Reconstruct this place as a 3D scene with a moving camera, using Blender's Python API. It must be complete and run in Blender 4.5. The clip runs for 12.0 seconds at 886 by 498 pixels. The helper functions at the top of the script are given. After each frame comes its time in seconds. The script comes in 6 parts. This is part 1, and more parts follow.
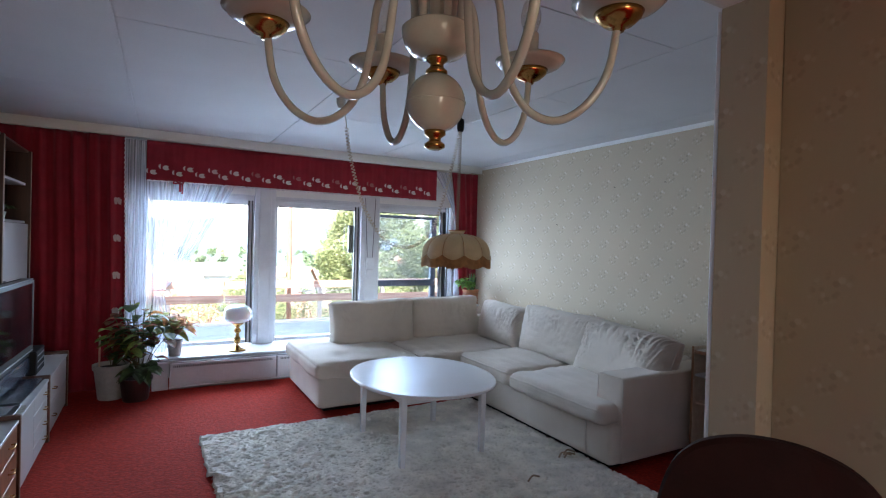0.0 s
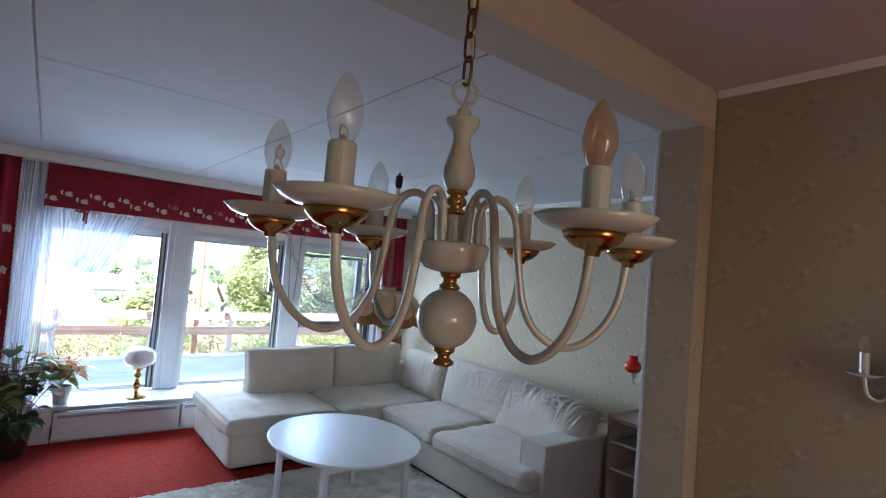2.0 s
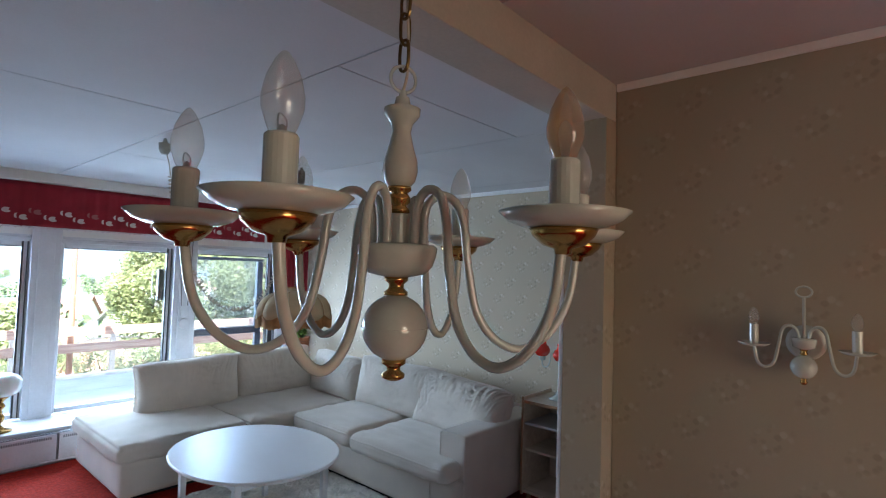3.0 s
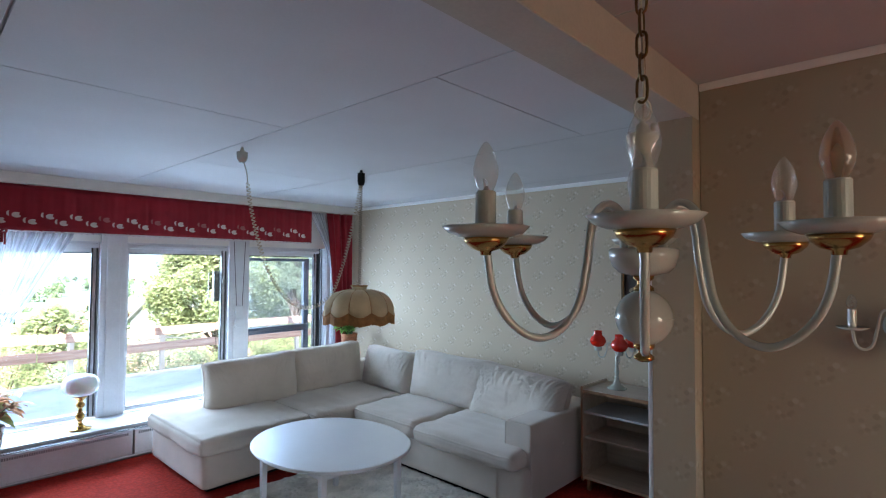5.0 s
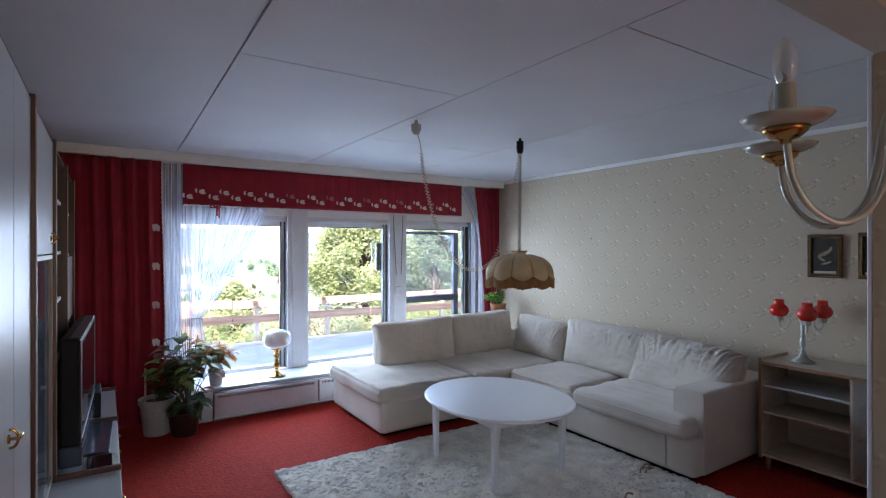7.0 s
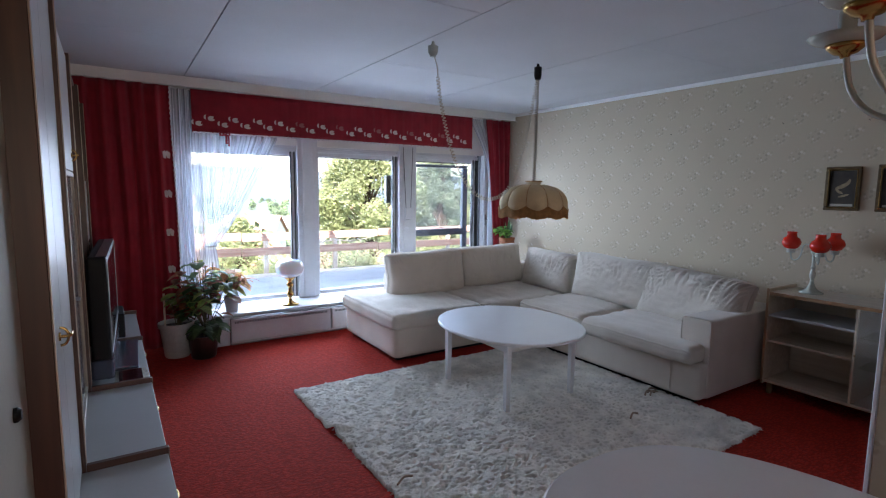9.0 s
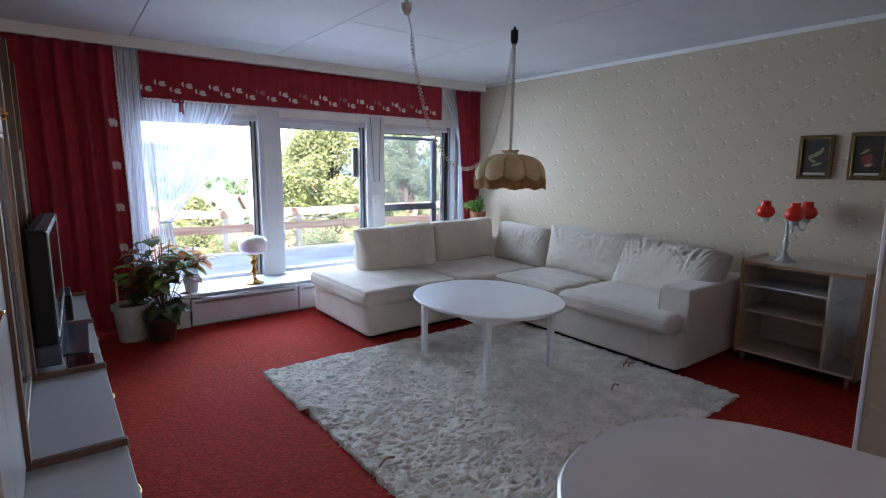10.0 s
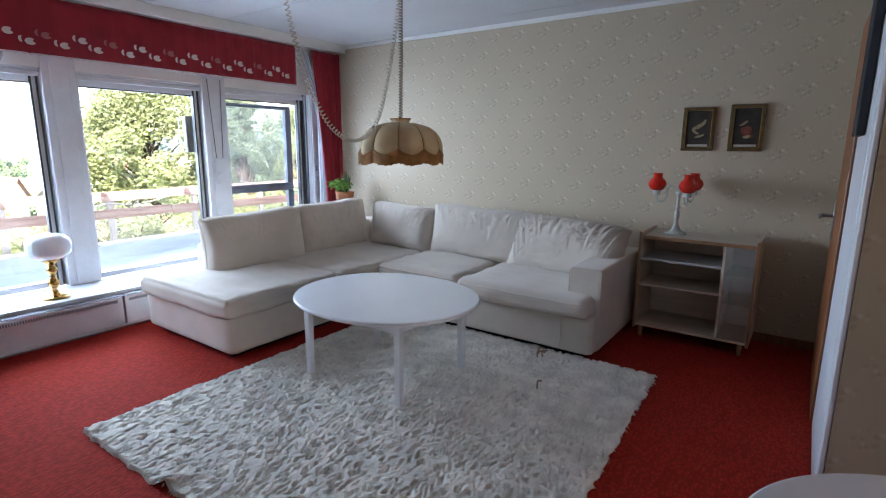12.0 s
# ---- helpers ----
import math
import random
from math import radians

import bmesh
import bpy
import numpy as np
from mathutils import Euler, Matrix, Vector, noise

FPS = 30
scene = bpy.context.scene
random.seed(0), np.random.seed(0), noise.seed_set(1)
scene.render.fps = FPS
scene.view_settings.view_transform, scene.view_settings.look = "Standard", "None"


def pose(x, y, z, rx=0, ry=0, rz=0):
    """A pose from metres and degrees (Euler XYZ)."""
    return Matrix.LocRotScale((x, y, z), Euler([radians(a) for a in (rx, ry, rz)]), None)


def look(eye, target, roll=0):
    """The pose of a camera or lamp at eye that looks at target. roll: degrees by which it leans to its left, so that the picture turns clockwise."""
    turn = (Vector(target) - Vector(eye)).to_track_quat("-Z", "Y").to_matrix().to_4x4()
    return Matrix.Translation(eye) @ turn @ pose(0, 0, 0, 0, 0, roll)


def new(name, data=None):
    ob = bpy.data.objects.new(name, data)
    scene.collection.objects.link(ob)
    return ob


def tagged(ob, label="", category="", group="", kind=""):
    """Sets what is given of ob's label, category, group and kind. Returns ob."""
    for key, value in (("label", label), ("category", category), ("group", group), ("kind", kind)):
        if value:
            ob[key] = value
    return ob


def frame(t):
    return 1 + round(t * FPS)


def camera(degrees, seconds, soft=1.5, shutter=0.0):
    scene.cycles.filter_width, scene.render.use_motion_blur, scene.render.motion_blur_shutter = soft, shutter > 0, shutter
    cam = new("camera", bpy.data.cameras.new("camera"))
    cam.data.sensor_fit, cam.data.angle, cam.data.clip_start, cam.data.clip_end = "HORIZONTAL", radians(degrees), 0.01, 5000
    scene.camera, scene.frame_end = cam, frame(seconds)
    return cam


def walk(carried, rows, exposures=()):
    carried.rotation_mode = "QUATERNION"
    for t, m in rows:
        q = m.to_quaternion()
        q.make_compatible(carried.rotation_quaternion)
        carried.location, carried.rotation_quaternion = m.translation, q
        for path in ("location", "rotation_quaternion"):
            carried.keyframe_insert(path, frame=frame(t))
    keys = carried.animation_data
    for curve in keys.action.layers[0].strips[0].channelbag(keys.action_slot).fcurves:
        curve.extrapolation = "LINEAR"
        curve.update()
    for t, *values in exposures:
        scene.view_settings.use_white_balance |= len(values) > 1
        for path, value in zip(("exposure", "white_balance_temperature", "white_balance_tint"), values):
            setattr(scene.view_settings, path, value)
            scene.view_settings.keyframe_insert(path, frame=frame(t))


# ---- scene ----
cam = camera(81.1, 12.0, soft=1.15)
PATH = [
    (0, (-0.029, 0.014, 1.432), (0.947, 1.759, 1.411), 1.6),
    (0.5, (-0.047, 0.034, 1.49), (0.921, 1.784, 1.504), 3.0),
    (1, (-0.065, 0.047, 1.551), (0.929, 1.782, 1.596), 4.5),
    (1.5, (-0.089, 0.059, 1.606), (0.986, 1.743, 1.695), 5.2),
    (2, (-0.132, 0.096, 1.671), (1.102, 1.667, 1.766), 4.9),
    (2.5, (-0.116, 0.133, 1.676), (1.326, 1.515, 1.795), 3.7),
    (4.5, (-0.346, 0.289, 1.698), (1.204, 1.551, 1.764), 0.4),
    (5, (-0.436, 0.323, 1.684), (1.029, 1.682, 1.752), 0.3),
    (5.5, (-0.518, 0.359, 1.648), (0.847, 1.819, 1.713), 0.5),
    (6, (-0.612, 0.383, 1.614), (0.627, 1.952, 1.673), 0.8),
    (6.5, (-0.667, 0.392, 1.596), (0.466, 2.04, 1.622), 0.4),
    (7, (-0.696, 0.398, 1.553), (0.397, 2.073, 1.552), -0.0),
    (7.5, (-0.71, 0.406, 1.543), (0.359, 2.095, 1.474), -0.2),
    (9.5, (-0.788, 0.479, 1.432), (0.317, 2.124, 1.16), 0.3),
    (10, (-0.767, 0.609, 1.403), (0.424, 2.186, 1.093), 0.5),
    (10.5, (-0.7, 0.784, 1.38), (0.656, 2.218, 1.052), 0.5),
    (11, (-0.67, 0.94, 1.369), (0.818, 2.23, 1.016), 1.4),
    (11.5, (-0.634, 1.136, 1.384), (0.944, 2.305, 1.004), 0.8),
    (12, (-0.58, 1.301, 1.371), (1.022, 2.432, 0.979), 0.4),
]
EXPOSURES = [(0.0, 2.76, 6620, 18), (2.5, 2.82, 6360, 13), (4.5, 2.98, 6340, 13), (5.5, 2.82, 6380, 15), (7.0, 2.66, 6600, 20), (9.5, 2.62, 6720, 21), (10.5, 2.74, 6760, 20), (12.0, 2.94, 6820, 20)]
walk(cam, [(t, look(eye, target, roll)) for t, eye, target, roll in PATH], EXPOSURES)

# world, sun and large lights
world = bpy.data.worlds.new("world")
scene.world = world
world.use_nodes = True
wn = world.node_tree.nodes
sky = wn.new("ShaderNodeTexSky")
sky.sky_type, sky.sun_disc = "NISHITA", False
SUN_EL, SUN_AZ = 46.0, 212.0
sky.sun_elevation, sky.sun_rotation = radians(SUN_EL), radians(SUN_AZ)
world.node_tree.links.new(sky.outputs[0], wn["Background"].inputs[0])
wn["Background"].inputs[1].default_value = 0.15
sun = new("sun", bpy.data.lights.new("sun", "SUN"))
sun.data.energy, sun.data.angle, sun.data.color = 5.0, radians(0.5), (1.0, 0.95, 0.86)
az, el = radians(SUN_AZ), radians(SUN_EL)
sun.matrix_basis = look((math.sin(az) * math.cos(el) * 50, math.cos(az) * math.cos(el) * 50, math.sin(el) * 50), (0, 0, 0))


def area(name, eye, target, w, h, power, color):
    lamp = new(name, bpy.data.lights.new(name, "AREA"))
    lamp.data.shape, lamp.data.size, lamp.data.size_y = "RECTANGLE", w, h
    lamp.data.energy, lamp.data.color = power, color
    lamp.matrix_basis = look(eye, target)
    return lamp


area("window_daylight", (1.55, 6.95, 1.5), (2.5, 3.2, -0.25), 3.8, 1.7, 62.0, (0.55, 0.77, 1.0))
# added warm fill from behind the camera, at an opening nobody sees
area("back_window_daylight", (-0.1, -3.35, 1.4), (0.6, 0.0, 1.2), 1.3, 1.1, 2.8, (1.0, 0.84, 0.66))

# materials
MATS = {}


def mat(name, color, rough=0.6, var=0.12, scale=6.0, fine=120.0, bump=0.15, metal=0.0, spec=0.5, coat=0.0, sheen=0.0, trans=0.0, alpha=1.0, dist=0.004, island=0.0, color2=None, glow_through=0.0):
    """A surface with variation at two scales and fine relief, in object space metres."""
    if name in MATS:
        return MATS[name]
    m = bpy.data.materials.new(name)
    m.use_nodes = True
    nt = m.node_tree
    N, L = nt.nodes, nt.links
    b = N["Principled BSDF"]
    geo = N.new("ShaderNodeNewGeometry")
    n1, n2 = N.new("ShaderNodeTexNoise"), N.new("ShaderNodeTexNoise")
    n1.inputs["Scale"].default_value, n2.inputs["Scale"].default_value = scale, fine
    n1.inputs["Detail"].default_value, n2.inputs["Detail"].default_value = 5, 3
    L.new(geo.outputs["Position"], n1.inputs["Vector"])
    L.new(geo.outputs["Position"], n2.inputs["Vector"])
    add = N.new("ShaderNodeMath")
    add.operation = "ADD"
    L.new(n1.outputs[0], add.inputs[0])
    half = N.new("ShaderNodeMath")
    half.operation, half.inputs[1].default_value = "MULTIPLY", 0.5
    L.new(n2.outputs[0], half.inputs[0])
    L.new(half.outputs[0], add.inputs[1])
    ramp = N.new("ShaderNodeValToRGB")
    c2 = color2 or tuple(c * (1 - var * 2) for c in color)
    c1 = color if color2 else tuple(min(1, c * (1 + var * 0.6)) for c in color)
    ramp.color_ramp.elements[0].position, ramp.color_ramp.elements[0].color = 0.5, (*c2, 1)
    ramp.color_ramp.elements[1].position, ramp.color_ramp.elements[1].color = 0.95, (*c1, 1)
    L.new(add.outputs[0], ramp.inputs[0])
    last = ramp.outputs[0]
    if island:
        hue = N.new("ShaderNodeHueSaturation")
        mr = N.new("ShaderNodeMapRange")
        mr.inputs[3].default_value, mr.inputs[4].default_value = 1 - island, 1 + island
        L.new(geo.outputs["Random Per Island"], mr.inputs[0])
        L.new(mr.outputs[0], hue.inputs["Value"])
        L.new(last, hue.inputs["Color"])
        last = hue.outputs[0]
    L.new(last, b.inputs["Base Color"])
    b.inputs["Roughness"].default_value, b.inputs["Metallic"].default_value = rough, metal
    b.inputs["Specular IOR Level"].default_value = spec
    b.inputs["Coat Weight"].default_value = coat
    b.inputs["Sheen Weight"].default_value = sheen
    b.inputs["Transmission Weight"].default_value = trans
    b.inputs["Alpha"].default_value = alpha
    if bump:
        bp = N.new("ShaderNodeBump")
        bp.inputs["Strength"].default_value, bp.inputs["Distance"].default_value = bump, dist
        L.new(n2.outputs[0], bp.inputs["Height"])
        L.new(bp.outputs[0], b.inputs["Normal"])
    if glow_through:
        tl, mx = N.new("ShaderNodeBsdfTranslucent"), N.new("ShaderNodeMixShader")
        mx.inputs[0].default_value = glow_through
        br = N.new("ShaderNodeBrightContrast")
        br.inputs[1].default_value = 0.05
        L.new(last, br.inputs[0])
        L.new(br.outputs[0], tl.inputs[0])
        L.new(b.outputs[0], mx.inputs[1])
        L.new(tl.outputs[0], mx.inputs[2])
        L.new(mx.outputs[0], N["Material Output"].inputs[0])
    MATS[name] = m
    return m


WHITE = mat("white_paint", (0.78, 0.78, 0.76), 0.4, 0.03, 3, 60, 0.05)
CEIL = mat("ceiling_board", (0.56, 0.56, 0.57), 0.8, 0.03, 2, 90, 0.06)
RED = mat("red_cloth", (0.29, 0.008, 0.020), 0.85, 0.12, 8, 300, 0.2, sheen=0.1)

# mesh helpers
ORG = {}


def thing(name, origin, label="", category="", group="", rot=0.0, local=False):
    ob = new(name)
    ob.empty_display_size = 0.05
    ob.matrix_basis = pose(*origin, 0, 0, rot)
    ORG[ob.name] = Vector((0, 0, 0)) if (local or rot) else Vector(origin)
    return tagged(ob, label, category, group)


def part(name, bm, material, parent=None, label="", smooth=False, kind="", category="", group=""):
    me = bpy.data.meshes.new(name)
    if parent is not None:
        o = ORG.get(parent.name, Vector((0, 0, 0)))
        if o.length:
            bmesh.ops.translate(bm, vec=-o, verts=bm.verts)
    bmesh.ops.recalc_face_normals(bm, faces=bm.faces)
    bm.to_mesh(me)
    bm.free()
    if smooth:
        me.polygons.foreach_set("use_smooth", [True] * len(me.polygons))
    for m in material if isinstance(material, (list, tuple)) else (material,):
        me.materials.append(m)
    ob = new(name, me)
    if parent is not None:
        ob.parent = parent
        ORG[ob.name] = ORG.get(parent.name, Vector((0, 0, 0)))
    else:
        ORG[ob.name] = Vector((0, 0, 0))
    return tagged(ob, label, category, group, kind)


def box(bm, lo, hi, bevel=0.0, seg=1):
    r = bmesh.ops.create_cube(bm, size=1.0)
    vs = r["verts"]
    for v in vs:
        v.co = Vector([lo[i] + (v.co[i] + 0.5) * (hi[i] - lo[i]) for i in range(3)])
    if bevel:
        es = list({e for v in vs for e in v.link_edges})
        bmesh.ops.bevel(bm, geom=es, offset=bevel, segments=seg, affect="EDGES", profile=0.5)
    return vs


def boxes(*items, bevel=0.0, seg=1):
    bm = bmesh.new()
    for lo, hi in items:
        box(bm, lo, hi, bevel, seg)
    return bm


def lathe(bm, profile, center=(0, 0, 0), seg=24):
    """Turns (radius, height) points about a vertical axis."""
    rings = []
    for r, z in profile:
        if r < 1e-5:
            rings.append([bm.verts.new((center[0], center[1], center[2] + z))])
        else:
            rings.append([bm.verts.new((center[0] + r * math.cos(2 * math.pi * k / seg), center[1] + r * math.sin(2 * math.pi * k / seg), center[2] + z)) for k in range(seg)])
    for a, b in zip(rings, rings[1:]):
        for k in range(seg):
            q = [a[k % len(a)], a[(k + 1) % len(a)], b[(k + 1) % len(b)], b[k % len(b)]]
            q = list(dict.fromkeys(q))
            if len(q) > 2:
                bm.faces.new(q)
    return bm


def tube(bm, pts, r, seg=8, closed=False):
    """A round tube through points. r: a radius or one for each point."""
    pts = [Vector(p) for p in pts]
    n = len(pts)
    rings, up = [], None
    for i, p in enumerate(pts):
        a = pts[(i - 1) % n] if closed or i else p
        b = pts[(i + 1) % n] if closed or i < n - 1 else p
        d = (b - a).normalized()
        if up is None:
            up = d.orthogonal().normalized()
        up = (up - d * up.dot(d)).normalized()
        side = d.cross(up)
        rad = r[i] if isinstance(r, (list, tuple)) else r
        rings.append([bm.verts.new(p + (up * math.cos(2 * math.pi * k / seg) + side * math.sin(2 * math.pi * k / seg)) * rad) for k in range(seg)])
    for i in range(n if closed else n - 1):
        a, b = rings[i], rings[(i + 1) % n]
        for k in range(seg):
            bm.faces.new((a[k], a[(k + 1) % seg], b[(k + 1) % seg], b[k]))
    if not closed:
        bm.faces.new(rings[0])
        bm.faces.new(rings[-1])
    return bm


def spline(pts, n=8):
    """Points on a smooth curve through pts."""
    pts = [Vector(p) for p in pts]
    out = []
    for i in range(len(pts) - 1):
        a, b, c, d = pts[max(i - 1, 0)], pts[i], pts[i + 1], pts[min(i + 2, len(pts) - 1)]
        for k in range(n):
            t = k / n
            out.append(0.5 * ((2 * b) + (c - a) * t + (2 * a - 5 * b + 4 * c - d) * t * t + (3 * b - a - 3 * c + d) * t ** 3))
    return out + [pts[-1]]


# room sizes
H, XL, XR, YN, YP, YS = 2.42, -1.28, 3.655, 5.9, 1.132, -3.4
XD = 1.772


def mesh_mod(ob, kind, **kw):
    m = ob.modifiers.new(kind.lower(), kind)
    for k, v in kw.items():
        if k == "thickness":
            m.thickness = v
        elif k == "offset":
            m.offset = v
    return ob


def nodes_of(name, rough=0.6):
    m = bpy.data.materials.new(name)
    m.use_nodes = True
    b = m.node_tree.nodes["Principled BSDF"]
    b.inputs["Roughness"].default_value = rough
    return m, m.node_tree.nodes, m.node_tree.links, b


def math_node(N, L, op, a, b=None, c=None):
    n = N.new("ShaderNodeMath")
    n.operation = op
    for i, v in enumerate((a, b, c)):
        if v is None:
            continue
        if isinstance(v, (int, float)):
            n.inputs[i].default_value = v
        else:
            L.new(v, n.inputs[i])
    return n.outputs[0]


def ramp_node(N, L, fac, stops):
    r = N.new("ShaderNodeValToRGB")
    els = r.color_ramp.elements
    while len(els) < len(stops):
        els.new(0.5)
    for e, (p, c) in zip(els, stops):
        e.position, e.color = p, (*c, 1)
    L.new(fac, r.inputs[0])
    return r.outputs[0]


def mix_node(N, L, fac, a, b):
    m = N.new("ShaderNodeMix")
    m.data_type = "RGBA"
    for sock, v in ((m.inputs[0], fac), (m.inputs[6], a), (m.inputs[7], b)):
        if isinstance(v, (int, float)):
            sock.default_value = v
        elif isinstance(v, tuple):
            sock.default_value = (*v, 1)
        else:
            L.new(v, sock)
    return m.outputs[2]


def wallpaper(name, base, light, shade, amount):
    """Paper with slanting flower sprigs in staggered rows, each with pale petals and grey leaves."""
    m, N, L, b = nodes_of(name, 0.75)
    geo = N.new("ShaderNodeNewGeometry")
    sep = N.new("ShaderNodeSeparateXYZ")
    L.new(geo.outputs["Position"], sep.inputs[0])
    f = lambda op, a, c=None: math_node(N, L, op, a, c)
    row = f("DIVIDE", sep.outputs[2], 0.14)
    shift = f("MULTIPLY", f("MODULO", f("FLOOR", row), 2.0), 0.5)
    col = f("ADD", f("DIVIDE", f("ADD", sep.outputs[0], sep.outputs[1]), 0.235), shift)
    p = f("MULTIPLY", f("SUBTRACT", f("FRACT", f("ADD", col, 40.0)), 0.5), 0.235)
    q = f("MULTIPLY", f("SUBTRACT", f("FRACT", row), 0.5), 0.14)
    along = f("DIVIDE", f("SUBTRACT", f("MULTIPLY", q, 0.55), f("MULTIPLY", p, 0.83)), 0.074)
    across = f("DIVIDE", f("ADD", f("MULTIPLY", p, 0.55), f("MULTIPLY", q, 0.83)), 0.046)
    far = f("SQRT", f("ADD", f("MULTIPLY", along, along), f("MULTIPLY", across, across)))
    spot = N.new("ShaderNodeMapRange")
    spot.inputs[1].default_value, spot.inputs[2].default_value = 1.05, 0.55
    L.new(far, spot.inputs[0])
    comb = N.new("ShaderNodeCombineXYZ")
    L.new(p, comb.inputs[0])
    L.new(q, comb.inputs[1])
    leaf = N.new("ShaderNodeTexVoronoi")
    leaf.inputs["Scale"].default_value, leaf.inputs["Randomness"].default_value = 46, 0.9
    L.new(comb.outputs[0], leaf.inputs["Vector"])
    lm = N.new("ShaderNodeMapRange")
    lm.inputs[1].default_value, lm.inputs[2].default_value = 0.62, 0.38
    L.new(leaf.outputs["Distance"], lm.inputs[0])
    sepc = N.new("ShaderNodeSeparateColor")
    L.new(leaf.outputs["Color"], sepc.inputs[0])
    pick = f("GREATER_THAN", sepc.outputs[0], 0.55)
    shown = f("GREATER_THAN", sepc.outputs[1], 0.10)
    mask = f("MULTIPLY", f("MULTIPLY", spot.outputs[0], lm.outputs[0]), shown)
    broad = N.new("ShaderNodeTexNoise")
    broad.inputs["Scale"].default_value = 2.2
    L.new(geo.outputs["Position"], broad.inputs["Vector"])
    fine = N.new("ShaderNodeTexNoise")
    fine.inputs["Scale"].default_value = 160
    L.new(geo.outputs["Position"], fine.inputs["Vector"])
    back = ramp_node(N, L, broad.outputs[0], [(0.3, tuple(c * 0.93 for c in base)), (0.7, base)])
    back = mix_node(N, L, f("MULTIPLY", fine.outputs[0], 0.25), back, tuple(c * 0.8 for c in base))
    tone = mix_node(N, L, pick, shade, light)
    L.new(mix_node(N, L, f("MULTIPLY", mask, amount), back, tone), b.inputs["Base Color"])
    bp = N.new("ShaderNodeBump")
    bp.inputs["Strength"].default_value, bp.inputs["Distance"].default_value = 0.15, 0.002
    L.new(f("ADD", fine.outputs[0], mask), bp.inputs["Height"])
    L.new(bp.outputs[0], b.inputs["Normal"])
    return m


def carpet():
    """Red loop carpet with short rows of darker loops."""
    m, N, L, b = nodes_of("red_carpet", 0.95)
    geo = N.new("ShaderNodeNewGeometry")
    mp = N.new("ShaderNodeMapping")
    mp.inputs["Scale"].default_value = (1.0, 2.3, 1.0)
    L.new(geo.outputs["Position"], mp.inputs["Vector"])
    v = N.new("ShaderNodeTexVoronoi")
    v.inputs["Scale"].default_value, v.inputs["Randomness"].default_value = 34, 0.8
    L.new(mp.outputs[0], v.inputs["Vector"])
    n = N.new("ShaderNodeTexNoise")
    n.inputs["Scale"].default_value, n.inputs["Detail"].default_value = 110, 3
    L.new(geo.outputs["Position"], n.inputs["Vector"])
    big = N.new("ShaderNodeTexNoise")
    big.inputs["Scale"].default_value, big.inputs["Detail"].default_value = 1.6, 4
    L.new(geo.outputs["Position"], big.inputs["Vector"])
    c = ramp_node(N, L, v.outputs["Distance"], [(0.1, (0.56, 0.035, 0.016)), (0.42, (0.44, 0.025, 0.012)), (0.62, (0.27, 0.016, 0.009))])
    c = mix_node(N, L, math_node(N, L, "MULTIPLY", n.outputs[0], 0.5), c, (0.26, 0.012, 0.007))
    c = mix_node(N, L, math_node(N, L, "MULTIPLY", big.outputs[0], 0.3), c, (0.42, 0.028, 0.014))
    L.new(c, b.inputs["Base Color"])
    bp = N.new("ShaderNodeBump")
    bp.inputs["Strength"].default_value, bp.inputs["Distance"].default_value = 0.8, 0.006
    L.new(math_node(N, L, "SUBTRACT", n.outputs[0], v.outputs["Distance"]), bp.inputs["Height"])
    L.new(bp.outputs[0], b.inputs["Normal"])
    b.inputs["Specular IOR Level"].default_value = 0.2
    return m


def wood(name, dark, light, rough=0.42, axis=2, scale=1.0, coat=0.0):
    m, N, L, b = nodes_of(name, rough)
    tc = N.new("ShaderNodeTexCoord")
    mp = N.new("ShaderNodeMapping")
    s = [26.0 * scale] * 3
    s[axis] = 1.6 * scale
    mp.inputs["Scale"].default_value = s
    L.new(tc.outputs["Object"], mp.inputs["Vector"])
    n = N.new("ShaderNodeTexNoise")
    n.inputs["Scale"].default_value, n.inputs["Detail"].default_value, n.inputs["Distortion"].default_value = 1.0, 8, 0.6
    L.new(mp.outputs[0], n.inputs["Vector"])
    L.new(ramp_node(N, L, n.outputs[0], [(0.3, dark), (0.72, light)]), b.inputs["Base Color"])
    bp = N.new("ShaderNodeBump")
    bp.inputs["Strength"].default_value, bp.inputs["Distance"].default_value = 0.12, 0.001
    L.new(n.outputs[0], bp.inputs["Height"])
    L.new(bp.outputs[0], b.inputs["Normal"])
    b.inputs["Coat Weight"].default_value = coat
    return m


